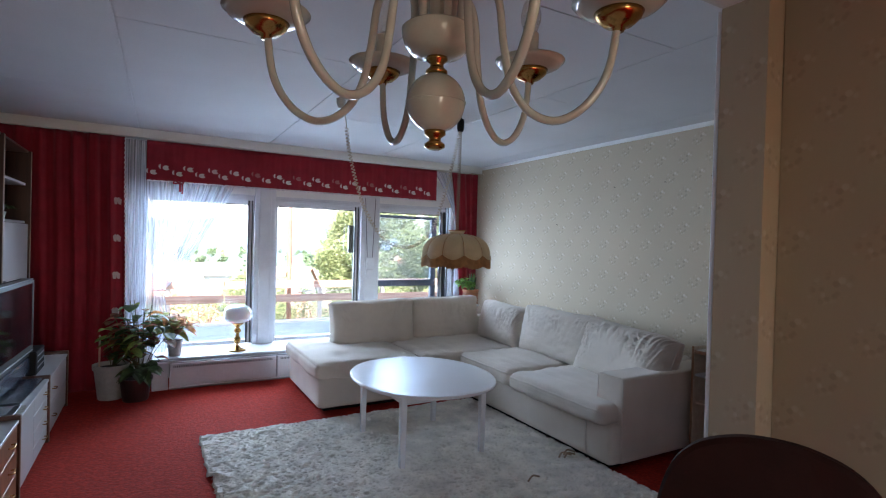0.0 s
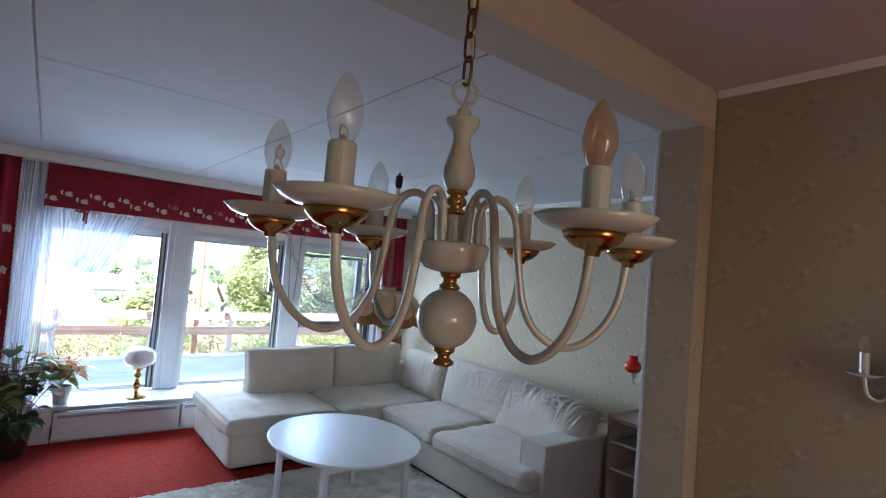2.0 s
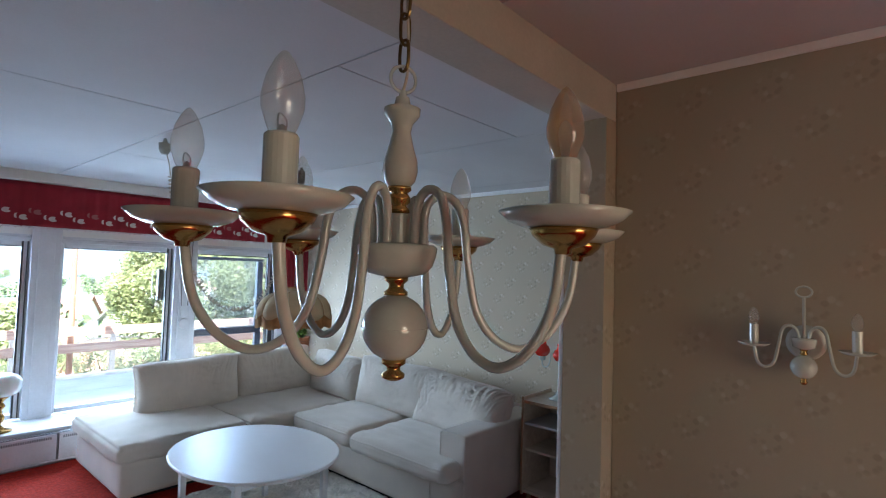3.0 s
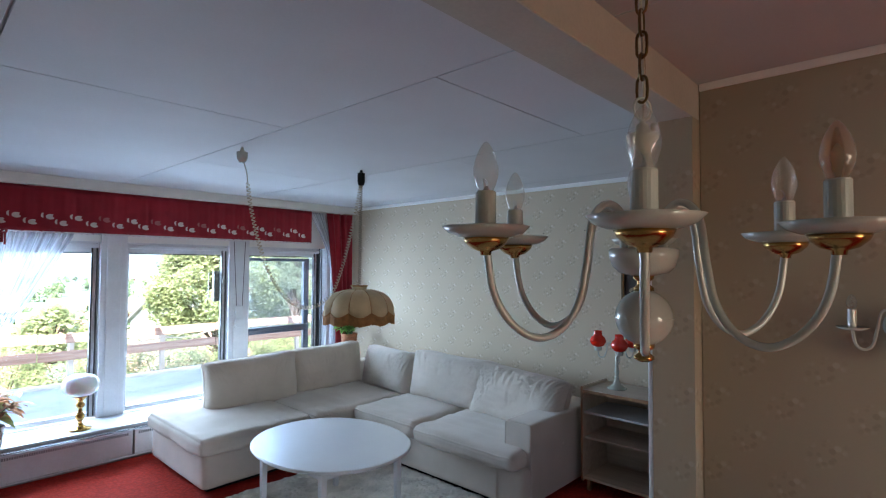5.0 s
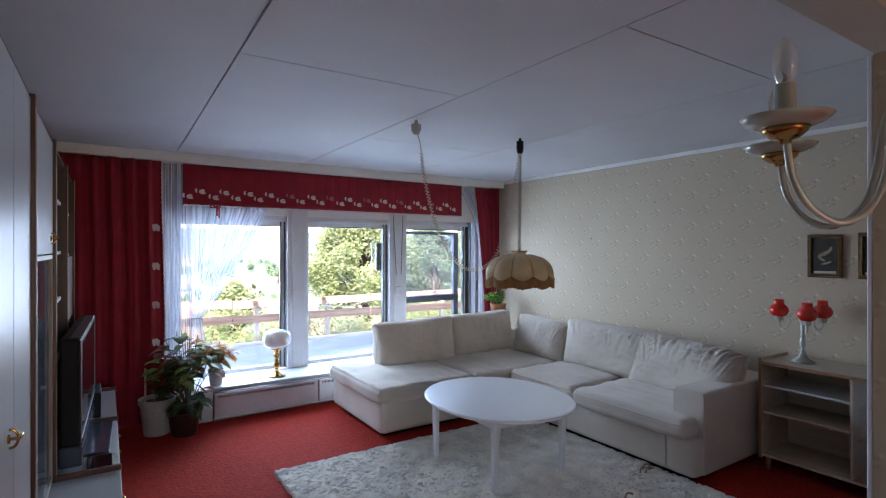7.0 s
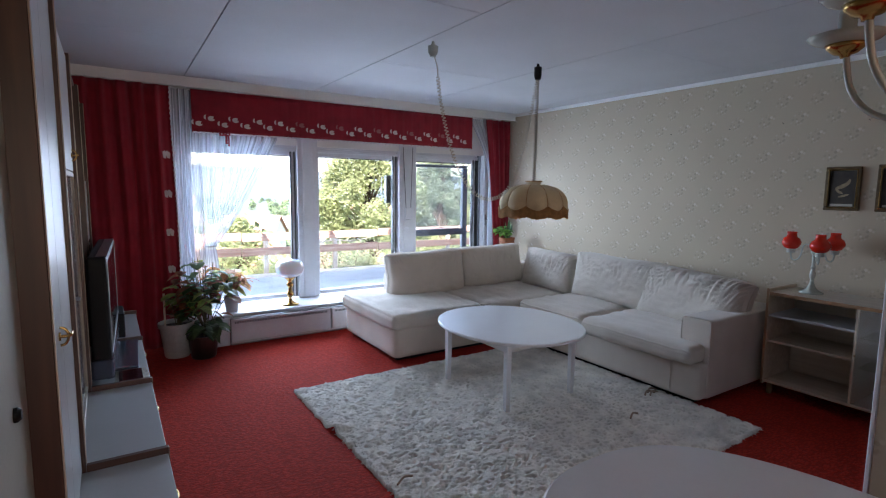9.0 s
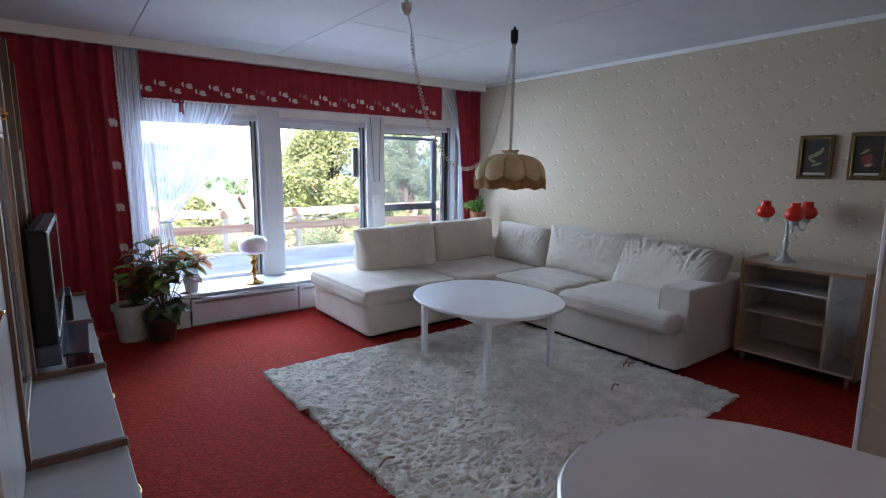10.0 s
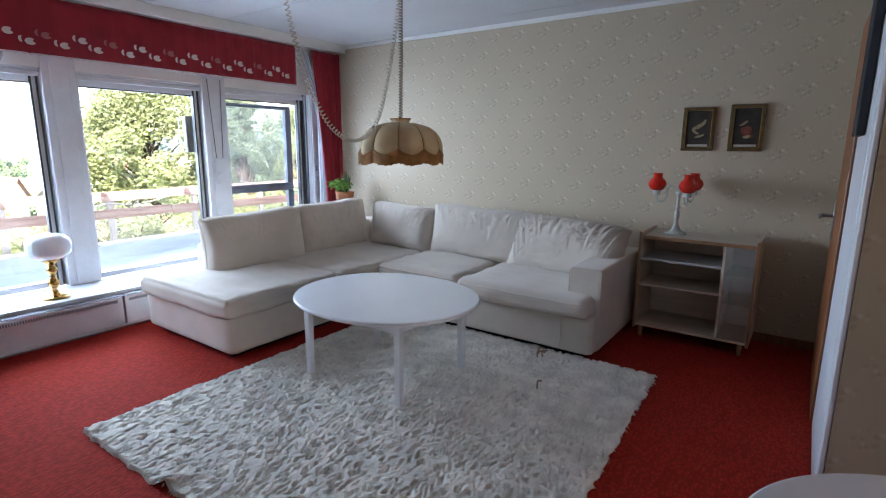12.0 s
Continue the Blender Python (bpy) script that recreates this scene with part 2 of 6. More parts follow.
def sheer_cloth():
    m, N, L, b = nodes_of("sheer_cloth", 0.9)
    out = N["Material Output"]
    tc, mp, folds = N.new("ShaderNodeTexCoord"), N.new("ShaderNodeMapping"), N.new("ShaderNodeTexNoise")
    mp.inputs["Scale"].default_value = (26.0, 0.9, 1.0)
    folds.inputs["Scale"].default_value, folds.inputs["Detail"].default_value = 1.0, 3
    L.new(tc.outputs["UV"], mp.inputs["Vector"])
    L.new(mp.outputs[0], folds.inputs["Vector"])
    dense = N.new("ShaderNodeMapRange")
    dense.inputs[1].default_value, dense.inputs[2].default_value = 0.40, 0.66
    dense.inputs[3].default_value, dense.inputs[4].default_value = 0.34, 0.86
    L.new(folds.outputs[0], dense.inputs[0])
    tr, di, tl = N.new("ShaderNodeBsdfTransparent"), N.new("ShaderNodeBsdfDiffuse"), N.new("ShaderNodeBsdfTranslucent")
    di.inputs[0].default_value = tl.inputs[0].default_value = (0.70, 0.73, 0.80, 1)
    s1, s2 = N.new("ShaderNodeMixShader"), N.new("ShaderNodeMixShader")
    s1.inputs[0].default_value = 0.10
    L.new(di.outputs[0], s1.inputs[1])
    L.new(tl.outputs[0], s1.inputs[2])
    L.new(dense.outputs[0], s2.inputs[0])
    L.new(tr.outputs[0], s2.inputs[1])
    L.new(s1.outputs[0], s2.inputs[2])
    L.new(s2.outputs[0], out.inputs[0])
    return m


def clear_glass(name, tint=(1, 1, 1), gloss=0.06, milk=0.0):
    m, N, L, b = nodes_of(name, 0.02)
    out = N["Material Output"]
    tr, gl, mx = N.new("ShaderNodeBsdfTransparent"), N.new("ShaderNodeBsdfGlossy"), N.new("ShaderNodeMixShader")
    tr.inputs[0].default_value = (*tint, 1)
    gl.inputs["Roughness"].default_value = 0.02
    fr = N.new("ShaderNodeLayerWeight")
    L.new(math_node(N, L, "ADD", math_node(N, L, "MULTIPLY", math_node(N, L, "POWER", fr.outputs["Facing"], 3), 0.6), gloss * 0.6), mx.inputs[0])
    L.new(tr.outputs[0], mx.inputs[1])
    L.new(gl.outputs[0], mx.inputs[2])
    last = mx.outputs[0]
    if milk:
        di, m2 = N.new("ShaderNodeBsdfDiffuse"), N.new("ShaderNodeMixShader")
        di.inputs[0].default_value = (0.75, 0.73, 0.68, 1)
        m2.inputs[0].default_value = milk
        L.new(last, m2.inputs[1])
        L.new(di.outputs[0], m2.inputs[2])
        last = m2.outputs[0]
    L.new(last, out.inputs[0])
    return m


PAPER = wallpaper("wallpaper_cream", (0.525, 0.435, 0.32), (0.70, 0.63, 0.53), (0.32, 0.275, 0.21), 0.62)
# same sprig print with every tone about 0.6 to 0.7 of the cream paper
PAPER_DARKER = wallpaper("wallpaper_beige", (0.36, 0.31, 0.225), (0.45, 0.40, 0.32), (0.23, 0.195, 0.145), 0.5)
CARPET = carpet()
# upright wood is the lying wood darkened, with the uprights' shade in its colour
TEAK = wood("reddish_brown_wood", (0.035, 0.011, 0.006), (0.08, 0.028, 0.014), 0.4)
TEAK_Y = wood("reddish_brown_wood_lying", (0.06, 0.020, 0.012), (0.12, 0.045, 0.024), 0.4, axis=0)
DOORWOOD = wood("door_wood", (0.17, 0.055, 0.018), (0.30, 0.11, 0.04), 0.4)
PALEWOOD = wood("pale_beech", (0.47, 0.37, 0.27), (0.60, 0.50, 0.39), 0.5, axis=1)
PALEDARK = wood("pale_wood_edge", (0.22, 0.11, 0.05), (0.34, 0.18, 0.09), 0.45)
PALETOP = wood("pale_grey_beech", (0.44, 0.38, 0.31), (0.58, 0.52, 0.45), 0.45, axis=1)
RAILWOOD = wood("weathered_rail", (0.26, 0.15, 0.11), (0.45, 0.30, 0.23), 0.8, axis=0)
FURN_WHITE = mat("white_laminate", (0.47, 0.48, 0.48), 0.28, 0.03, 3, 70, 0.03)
TABLE_WHITE = mat("white_lacquer", (0.74, 0.75, 0.76), 0.27, 0.02, 3, 90, 0.015)
FRAME_WHITE = mat("window_white", (0.64, 0.66, 0.70), 0.4, 0.05, 5, 60, 0.05)
GASKET = mat("dark_gasket", (0.03, 0.035, 0.04), 0.5, 0.1)
STEEL = mat("grey_metal", (0.35, 0.36, 0.38), 0.35, 0.1, metal=0.9, bump=0.02)
BRASS = mat("brass", (0.52, 0.31, 0.10), 0.2, 0.12, 12, 200, 0.03, metal=1.0)
PORCELAIN = mat("cream_enamel", (0.46, 0.49, 0.44), 0.22, 0.03, 12, 200, 0.02, coat=0.4)
SOFA = mat("sofa_cloth", (0.60, 0.53, 0.455), 0.95, 0.07, 3, 420, 0.35, sheen=0.25, spec=0.2, dist=0.002)
RUGMAT = mat("rug_wool", (0.80, 0.76, 0.68), 0.95, 0.14, 7, 160, 0.5, sheen=0.2, spec=0.1, dist=0.004)
BLACK = mat("black_plastic", (0.008, 0.008, 0.009), 0.55, 0.1, 6, 90, 0.03, spec=0.2)
SCREEN = mat("dark_screen", (0.012, 0.012, 0.014), 0.08, 0.05, 4, 40, 0.0)
MOTIF = mat("pale_applique", (0.66, 0.56, 0.54), 0.85, 0.08, 20, 300, 0.2)
MOTIF_DIM = mat("pink_applique", (0.36, 0.13, 0.13), 0.85, 0.08, 20, 300, 0.2)
SHEER = sheer_cloth()
PANE = clear_glass("window_glass")
SCREENPANE = clear_glass("tinted_glass", (0.84, 0.89, 0.96), 0.06, 0.10)
BULB = clear_glass("bulb_glass", (0.93, 0.93, 0.91), 0.12, 0.12)
BULB_AMBER = clear_glass("amber_bulb_glass", (0.75, 0.52, 0.30), 0.10, 0.2)
TERRACOTTA = mat("terracotta", (0.36, 0.13, 0.06), 0.8, 0.15, 12, 120, 0.3)
SOIL = mat("soil", (0.03, 0.02, 0.014), 0.95, 0.3, 30, 150, 0.8)

# floor, ceiling, walls
part("floor", boxes(((XL - 0.2, YS - 0.2, -0.2), (XR + 0.2, YN + 0.3, 0))), CARPET, kind="structure", label="red looped carpet over the whole floor")
bm = bmesh.new()
xs = [XL - 0.2, -0.18, 1.0, 2.2, 3.4, XR + 0.2]
breaks = [[1.9, 4.3], [0.3, 2.81, 5.2], [1.70, 4.10], [0.3, 2.72, 5.1], [1.7, 4.1]]
for i in range(5):
    ys = [YS - 0.2, *breaks[i], YN + 0.3]
    for y0, y1 in zip(ys, ys[1:]):
        g = 0.003 if i in (1, 2) else 0.001
        gx0 = 0.005 if i in (1,) else 0.003
        gx1 = 0.005 if i == 0 else 0.003
        box(bm, (xs[i] + gx0, y0 + g, H), (xs[i + 1] - gx1, y1 - g, H + 0.012), 0.001)
for v in bm.verts:
    if abs(v.co.x + 0.18) < 0.02:
        v.co.x += 0.0155 * (v.co.y - 4.3)
box(bm, (XL - 0.2, YS - 0.2, H + 0.012), (XR + 0.2, YN + 0.3, H + 0.2))
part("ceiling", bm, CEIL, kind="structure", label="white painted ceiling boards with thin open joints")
part("wall_east", boxes(((XR, YP - 0.16, 0), (XR + 0.2, YN + 0.3, H))), PAPER, kind="structure", label="cream wallpaper with small pale flower sprigs")
part("wall_west", boxes(((XL - 0.2, 1.81, 0), (XL, YN + 0.3, H))), PAPER, kind="structure")
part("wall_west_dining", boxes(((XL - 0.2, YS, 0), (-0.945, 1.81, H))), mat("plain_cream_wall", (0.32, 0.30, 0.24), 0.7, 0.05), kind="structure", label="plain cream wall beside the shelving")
# unseen wall; its opening is added to let fill light and sun in
part("wall_south", boxes(((XL - 0.2, YS - 0.2, 0), (-0.8, YS, H)), ((0.6, YS - 0.2, 0), (1.95, YS, H)), ((-0.8, YS - 0.2, 0), (0.6, YS, 0.85)), ((-0.8, YS - 0.2, 2.05), (0.6, YS, H))), PAPER_DARKER, kind="structure")
part("wall_dining", boxes(((XD, YS, 0), (XD + 0.15, YP - 0.163, H))), PAPER_DARKER, kind="structure", label="beige wallpaper with faint flower sprigs")
DX0, DX1 = 2.47, 3.31
part("wall_partition", boxes(((1.683, YP - 0.16, 0), (DX0, YP, 2.274)), ((XD + 0.003, YP - 0.16, 2.274), (DX0, YP, H)), ((DX1, YP - 0.16, 0), (XR, YP, H)), ((DX0, YP - 0.16, 2.04), (DX1, YP, H))), PAPER_DARKER, kind="structure", label="end of the partition papered in beige")
part("wall_hall", boxes(((DX0 - 0.3, YP - 1.2, 0), (XR, YP - 1.1, H))), PAPER_DARKER, kind="structure")
part("beam", boxes(((-0.945, YP - 0.16, 2.274), (XD, YP, H)), bevel=0.003), mat("beam_paint", (0.44, 0.42, 0.36), 0.7, 0.06, 4, 80, 0.1), kind="structure", label="pale painted ceiling beam at the opening")
part("wall_north", boxes(((XL, YN, 0), (-0.14, YN + 0.3, H)), ((3.52, YN, 0), (XR, YN + 0.3, H)), ((-0.14, YN, 1.9), (3.52, YN + 0.3, H)), ((-0.14, YN, -0.3), (3.52, YN + 0.3, 0.27))), WHITE, kind="structure")

# trim
part("trim", boxes(((XR - 0.018, YP, H - 0.035), (XR, 5.6, H)), bevel=0.004), WHITE, kind="structure", label="thin white cornice")
part("trim", boxes(((XD - 0.012, YS, H - 0.03), (XD, YP - 0.163, H)), bevel=0.003), WHITE, kind="structure")
part("baseboard", boxes(((XR - 0.014, YP + 0.02, 0), (XR, 5.5, 0.06)), bevel=0.003), DOORWOOD, kind="structure", label="narrow brown baseboard")
part("baseboard", boxes(((XD - 0.014, YS, 0), (XD, YP - 0.165, 0.06)), bevel=0.003), DOORWOOD, kind="structure")
part("pelmet", boxes(((XL, 5.585, 2.335), (XR - 0.02, 5.61, H)), ((XL, 5.612, 2.40), (XR - 0.02, 5.87, 2.415)), bevel=0.003), WHITE, kind="structure", label="white wooden pelmet board under the ceiling")

# door in the partition
door = thing("door_1", (DX0, YP, 0), "closed reddish-brown wooden door with a metal lever in the beige partition", "door")
tagged(door, kind="structure")
part("door_casing", boxes(((1.686, YP + 0.002, 0), (1.80, YP + 0.020, 2.271)), bevel=0.003), FRAME_WHITE, door, "white painted casing")
part("side_panel", boxes(((1.802, YP, 0), (DX0 - 0.001, YP + 0.022, 2.12)), bevel=0.002), FRAME_WHITE, door, "white painted side panel")
part("door_casing", boxes(((DX1, YP, 0), (DX1 + 0.07, YP + 0.022, 2.12)), bevel=0.003), mat("cream_trim", (0.55, 0.50, 0.42), 0.5), door, "cream painted casing")
part("door_casing", boxes(((DX0, YP, 2.04), (DX1, YP + 0.016, 2.12)), bevel=0.003), mat("cream_trim", (0.55, 0.50, 0.42), 0.5), door, "cream painted casing")
bm = boxes(((DX0 + 0.01, YP - 0.02, 0.01), (DX1 - 0.01, YP + 0.034, 2.03)), bevel=0.003)
part("leaf", bm, DOORWOOD, door)
bm = tube(bmesh.new(), spline([(DX1 - 0.08, YP + 0.034, 0.98), (DX1 - 0.08, YP + 0.09, 0.98), (DX1 - 0.1, YP + 0.105, 0.98), (DX1 - 0.20, YP + 0.105, 0.98)], 5), 0.010, 8)
box(bm, (DX1 - 0.1, YP + 0.034, 0.84), (DX1 - 0.06, YP + 0.042, 1.06), 0.003)
part("door_handle", bm, STEEL, door, "brushed metal lever and plate", smooth=True)
bag = thing("wall_hanging", (2.1, YP + 0.022, 1.42), "narrow dark cloth hanging flat over the white door panel", "hanging cloth")
bm = bmesh.new()
rows = []
for z in (1.42, 1.6, 1.8, 2.0, 2.08):
    row = [bm.verts.new((1.98 + 0.03 * i, YP + 0.046 + 0.006 * math.sin(i * 1.9 + z), z)) for i in range(12)]
    row += [bm.verts.new((1.98 + 0.03 * i, YP + 0.026, z)) for i in range(11, -1, -1)]
    rows.append(row)
for p, q in zip(rows, rows[1:]):
    for i in range(24):
        bm.faces.new((p[i], p[(i + 1) % 24], q[(i + 1) % 24], q[i]))
bm.faces.new(rows[0])
bm.faces.new(rows[-1][::-1])
part("cloth", bm, mat("charcoal_cloth", (0.03, 0.032, 0.036), 0.9), bag)
part("hook", tube(bmesh.new(), spline([(2.15, YP + 0.022, 2.07), (2.15, YP + 0.052, 2.075), (2.15, YP + 0.055, 2.10)], 4), 0.004, 6), STEEL, bag)

# window
WX = [(-0.12, 0.92), (1.14, 2.13), (2.36, 3.30)]
win = thing("window_1", (1.6, YN, 0.28), "wide white three-part window over a low sill with tall clear panes")
tagged(win, kind="structure")
for x0, x1 in ((0.92, 1.14), (2.13, 2.36)):
    bm = boxes(((x0, YN - 0.01, 0.285), (x1, YN + 0.16, 1.98)), bevel=0.004)
    box(bm, (x0 + 0.05, YN - 0.022, 0.285), (x1 - 0.05, YN - 0.012, 1.98), 0.003)
    part("window_post", bm, FRAME_WHITE, win, "broad white post")
part("window_post", boxes(((3.37, YN - 0.01, 0.285), (3.52, YN + 0.16, 1.98)), ((3.375, YN - 0.03, 0.285), (3.42, YN - 0.012, 1.98)), bevel=0.004), FRAME_WHITE, win)
part("window_post", boxes(((-0.17, YN - 0.01, 0.285), (-0.12, YN + 0.16, 1.98)), bevel=0.004), FRAME_WHITE, win)
for i, (x0, x1) in enumerate(WX):
    y0, y1 = YN + 0.06, YN + 0.12
    for lo, hi in (((x0, y0, 0.285), (x0 + 0.035, y1, 1.9)), ((x1 - 0.045, y0, 0.285), (x1, y1, 1.9)), ((x0 + 0.037, y0, 0.285), (x1 - 0.047, y1, 0.33)), ((x0 + 0.037, y0, 1.80), (x1 - 0.047, y1, 1.9))):
        part("window_frame", boxes((lo, hi), bevel=0.004), FRAME_WHITE, win)
    part("gasket", boxes(((x1 - 0.06, y0 - 0.012, 0.30), (x1 - 0.047, y0 + 0.03, 1.84)), ((x1 - 0.02, y0 - 0.02, 0.30), (x1 - 0.012, y0 - 0.004, 1.9)), ((x0 + 0.037, y0 + 0.01, 1.79), (x1 - 0.06, y0 + 0.03, 1.80))), GASKET, win, "dark rubber seal")
    pane = part("pane", boxes(((x0 + 0.035, y0 + 0.028, 0.33), (x1 - 0.045, y0 + 0.034, 1.80))), PANE, win)
    pane.visible_shadow = False
    for k in range(3):
        part("shutter_slat", boxes(((x0 + 0.003, y0 - 0.045 + 0.012 * k, 1.84 + 0.04 * k), (x1 - 0.003, y0 - 0.02 + 0.012 * k, 1.877 + 0.04 * k)), bevel=0.004), FRAME_WHITE, win)
# outer leaf with a tinted pane in the last part
x0, x1 = 2.36, 3.27
yo = YN + 0.2
for lo, hi in (((x0 + 0.02, yo, 0.87), (x1, yo + 0.05, 0.95)), ((x0 + 0.02, yo, 1.74), (x1, yo + 0.05, 1.775)), ((x1 - 0.075, yo, 0.30), (x1 - 0.002, yo + 0.05, 0.868)), ((x1 - 0.075, yo, 0.952), (x1 - 0.002, yo + 0.05, 1.738))):
    part("outer_rail", boxes((lo, hi), bevel=0.004), mat("slate_blue_paint", (0.025, 0.032, 0.05), 0.5, 0.08), win, "slate blue painted rail")
p = part("tinted_pane", boxes(((x0 + 0.02, yo + 0.02, 0.95), (x1 - 0.075, yo + 0.025, 1.74))), SCREENPANE, win, "blue tinted pane")
p.visible_shadow = False
for dx in (0.0, 0.03):
    part("stile", boxes(((3.30 + dx * 1.2, YN + 0.03, 0.30), (3.318 + dx * 1.2, YN + 0.1, 1.95)), bevel=0.003), mat("shaded_aluminium", (0.22, 0.24, 0.27), 0.4, metal=0.4) if dx else GASKET, win)
bm = tube(bmesh.new(), spline([(3.40, YN - 0.03, 1.07), (3.40, YN - 0.07, 1.07), (3.42, YN - 0.085, 1.07), (3.50, YN - 0.085, 1.065)], 4), 0.008, 8)
box(bm, (3.385, YN - 0.04, 1.0), (3.41, YN - 0.03, 1.14), 0.003)
part("window_handle", bm, STEEL, win, "small metal window handle", smooth=True)
part("window_sill", boxes(((-0.02, 5.47, 0.255), (3.27, YN - 0.012, 0.283)), bevel=0.004), FRAME_WHITE, win, "deep white low sill board")

heater = thing("baseboard_heater", (1.5, 5.44, 0), "long low white convector heater with a slotted grille under the sill", "heater")
part("end_panel", boxes(((-0.02, 5.43, 0), (0.115, 5.9, 0.254)), bevel=0.003), FRAME_WHITE, heater)
for k, (x0, x1) in enumerate(((0.125, 1.08), (1.095, 2.05), (2.065, 3.02))):
    part("front_panel", boxes(((x0, 5.405, 0.035), (x1, 5.425, 0.245)), bevel=0.005, seg=2), FRAME_WHITE, heater)
    bm = bmesh.new()
    n = 60
    for i in range(n):
        u = x0 + 0.03 + (x1 - x0 - 0.06) * i / n
        box(bm, (u, 5.401, 0.207), (u + 0.008, 5.4045, 0.228))
    part("grille", bm, mat("grey_slots", (0.12, 0.13, 0.15), 0.5), heater, "row of dark slots")
    bm = bmesh.new()
    for i in range(48):
        u = x0 + 0.01 + (x1 - x0 - 0.02) * i / 48
        box(bm, (u, 5.41, 0.248), (u + 0.011, 5.465, 0.256))
    part("top_grille", bm, STEEL, heater, "slotted metal top")
part("heater_base", boxes(((0.125, 5.428, 0), (3.02, 5.47, 0.247))), STEEL, heater)
part("foot_rail", tube(bmesh.new(), [(0.12, 5.412, 0.025), (3.02, 5.412, 0.025)], 0.009, 8), FRAME_WHITE, heater)

cord = thing("shutter_winder", (2.24, YN - 0.02, 1.05), "white shutter winder with cord and round dial on the post", "winder")
part("dial", lathe(bmesh.new(), [(0, -0.012), (0.05, -0.012), (0.055, -0.004), (0.05, 0.008), (0, 0.01)], (0, 0, 0), 24), FRAME_WHITE, cord, smooth=False)
cord.children[0].matrix_basis = pose(0.0, -0.012, 0, 90, 0, 0)
for v in cord.children[0].data.vertices:
    v.co += Vector((2.24, YN - 0.02, 1.05))
part("box", boxes(((2.20, YN - 0.04, 1.11), (2.285, YN - 0.023, 1.24)), bevel=0.004), FRAME_WHITE, cord)
part("cord", tube(bmesh.new(), [(2.21, YN - 0.03, 1.24), (2.17, YN - 0.03, 1.95)], 0.004, 6), mat("grey_cord", (0.16, 0.16, 0.18), 0.8), cord)
part("cord", tube(bmesh.new(), [(2.275, YN - 0.03, 1.24), (2.30, YN - 0.03, 1.95)], 0.004, 6), mat("grey_cord", (0.16, 0.16, 0.18), 0.8), cord)
thermo = thing("outdoor_thermometer", (2.03, YN + 0.15, 1.45), "dark box thermometer fixed outside on the window frame", "thermometer")
part("case", boxes(((2.03, YN + 0.13, 1.29), (2.10, YN + 0.19, 1.62)), bevel=0.006), mat("bronze_plastic", (0.05, 0.045, 0.03), 0.5), thermo)
part("bracket", tube(bmesh.new(), [(2.035, YN + 0.16, 1.60), (1.98, YN + 0.16, 1.60), (1.98, YN + 0.16, 1.32), (2.035, YN + 0.16, 1.32)], 0.004, 6), STEEL, thermo)


# curtains
def cloth(x0, x1, y, z0, z1, folds, amp, nx=120, nz=14, wave=None, seed=0, left=None, right=None):
    """A hanging sheet in folds; left and right give its edges by height."""
    bm = bmesh.new()
    grid = []
    for j in range(nz + 1):
        z = z0 + (z1 - z0) * j / nz
        row = []
        a0 = left(z) if left else x0
        a1 = right(z) if right else x1
        for i in range(nx + 1):
            u = i / nx
            ph = folds * 2 * math.pi * u + 0.8 * noise.noise((u * 4, z * 0.7, seed))
            d = amp * (math.sin(ph) + 0.35 * math.sin(2.3 * ph + seed)) * (0.75 + 0.25 * math.cos(z * 1.3 + u * 5))
            zz = z
            if j == 0 and wave:
                zz += wave * abs(math.sin(u * math.pi * wave_count(x1 - x0)))
            row.append(bm.verts.new((a0 + (a1 - a0) * u, y + d, zz)))
        grid.append(row)
    uv = bm.loops.layers.uv.new("cloth")
    for j, (a, b) in enumerate(zip(grid, grid[1:])):
        for i in range(nx):
            face = bm.faces.new((a[i], a[i + 1], b[i + 1], b[i]))
            for loop, (du, dv) in zip(face.loops, ((0, 0), (1, 0), (1, 1), (0, 1))):
                loop[uv].uv = ((i + du) / nx, (j + dv) / nz)
    return bm


def wave_count(w):
    return max(1, round(w / 0.045))


def tulip(bm, x, y, z, s, flip=1):
    """A small notched petal patch with a crescent beside it."""
    pts = []
    for k in range(14):
        a = 2 * math.pi * k / 14
        r = s * (1.0 if not 0.2 < (a + 0.4) % (2 * math.pi) < 0.9 else 0.45)
        pts.append((x + flip * r * math.cos(a) * 1.15, z + r * math.sin(a) * 0.8))
    cres = []
    for k in range(7):
        a = math.pi * (0.5 + k / 6)
        cres.append((x + flip * (-1.75 * s + 0.62 * s * math.cos(a)), z + 0.35 * s + 0.75 * s * math.sin(a)))
    for k in range(7):
        a = math.pi * (1.5 - k / 6)
        cres.append((x + flip * (-1.6 * s + 0.15 * s * math.cos(a)), z + 0.35 * s + 0.65 * s * math.sin(a)))
    for loop in (pts, cres):
        v0 = [bm.verts.new((a, y, b)) for a, b in loop]
        v1 = [bm.verts.new((a, y + 0.002, b)) for a, b in loop]
        bm.faces.new(v0)
        bm.faces.new(v1[::-1])
        for k in range(len(loop)):
            bm.faces.new((v0[k], v0[(k + 1) % len(loop)], v1[(k + 1) % len(loop)], v1[k]))


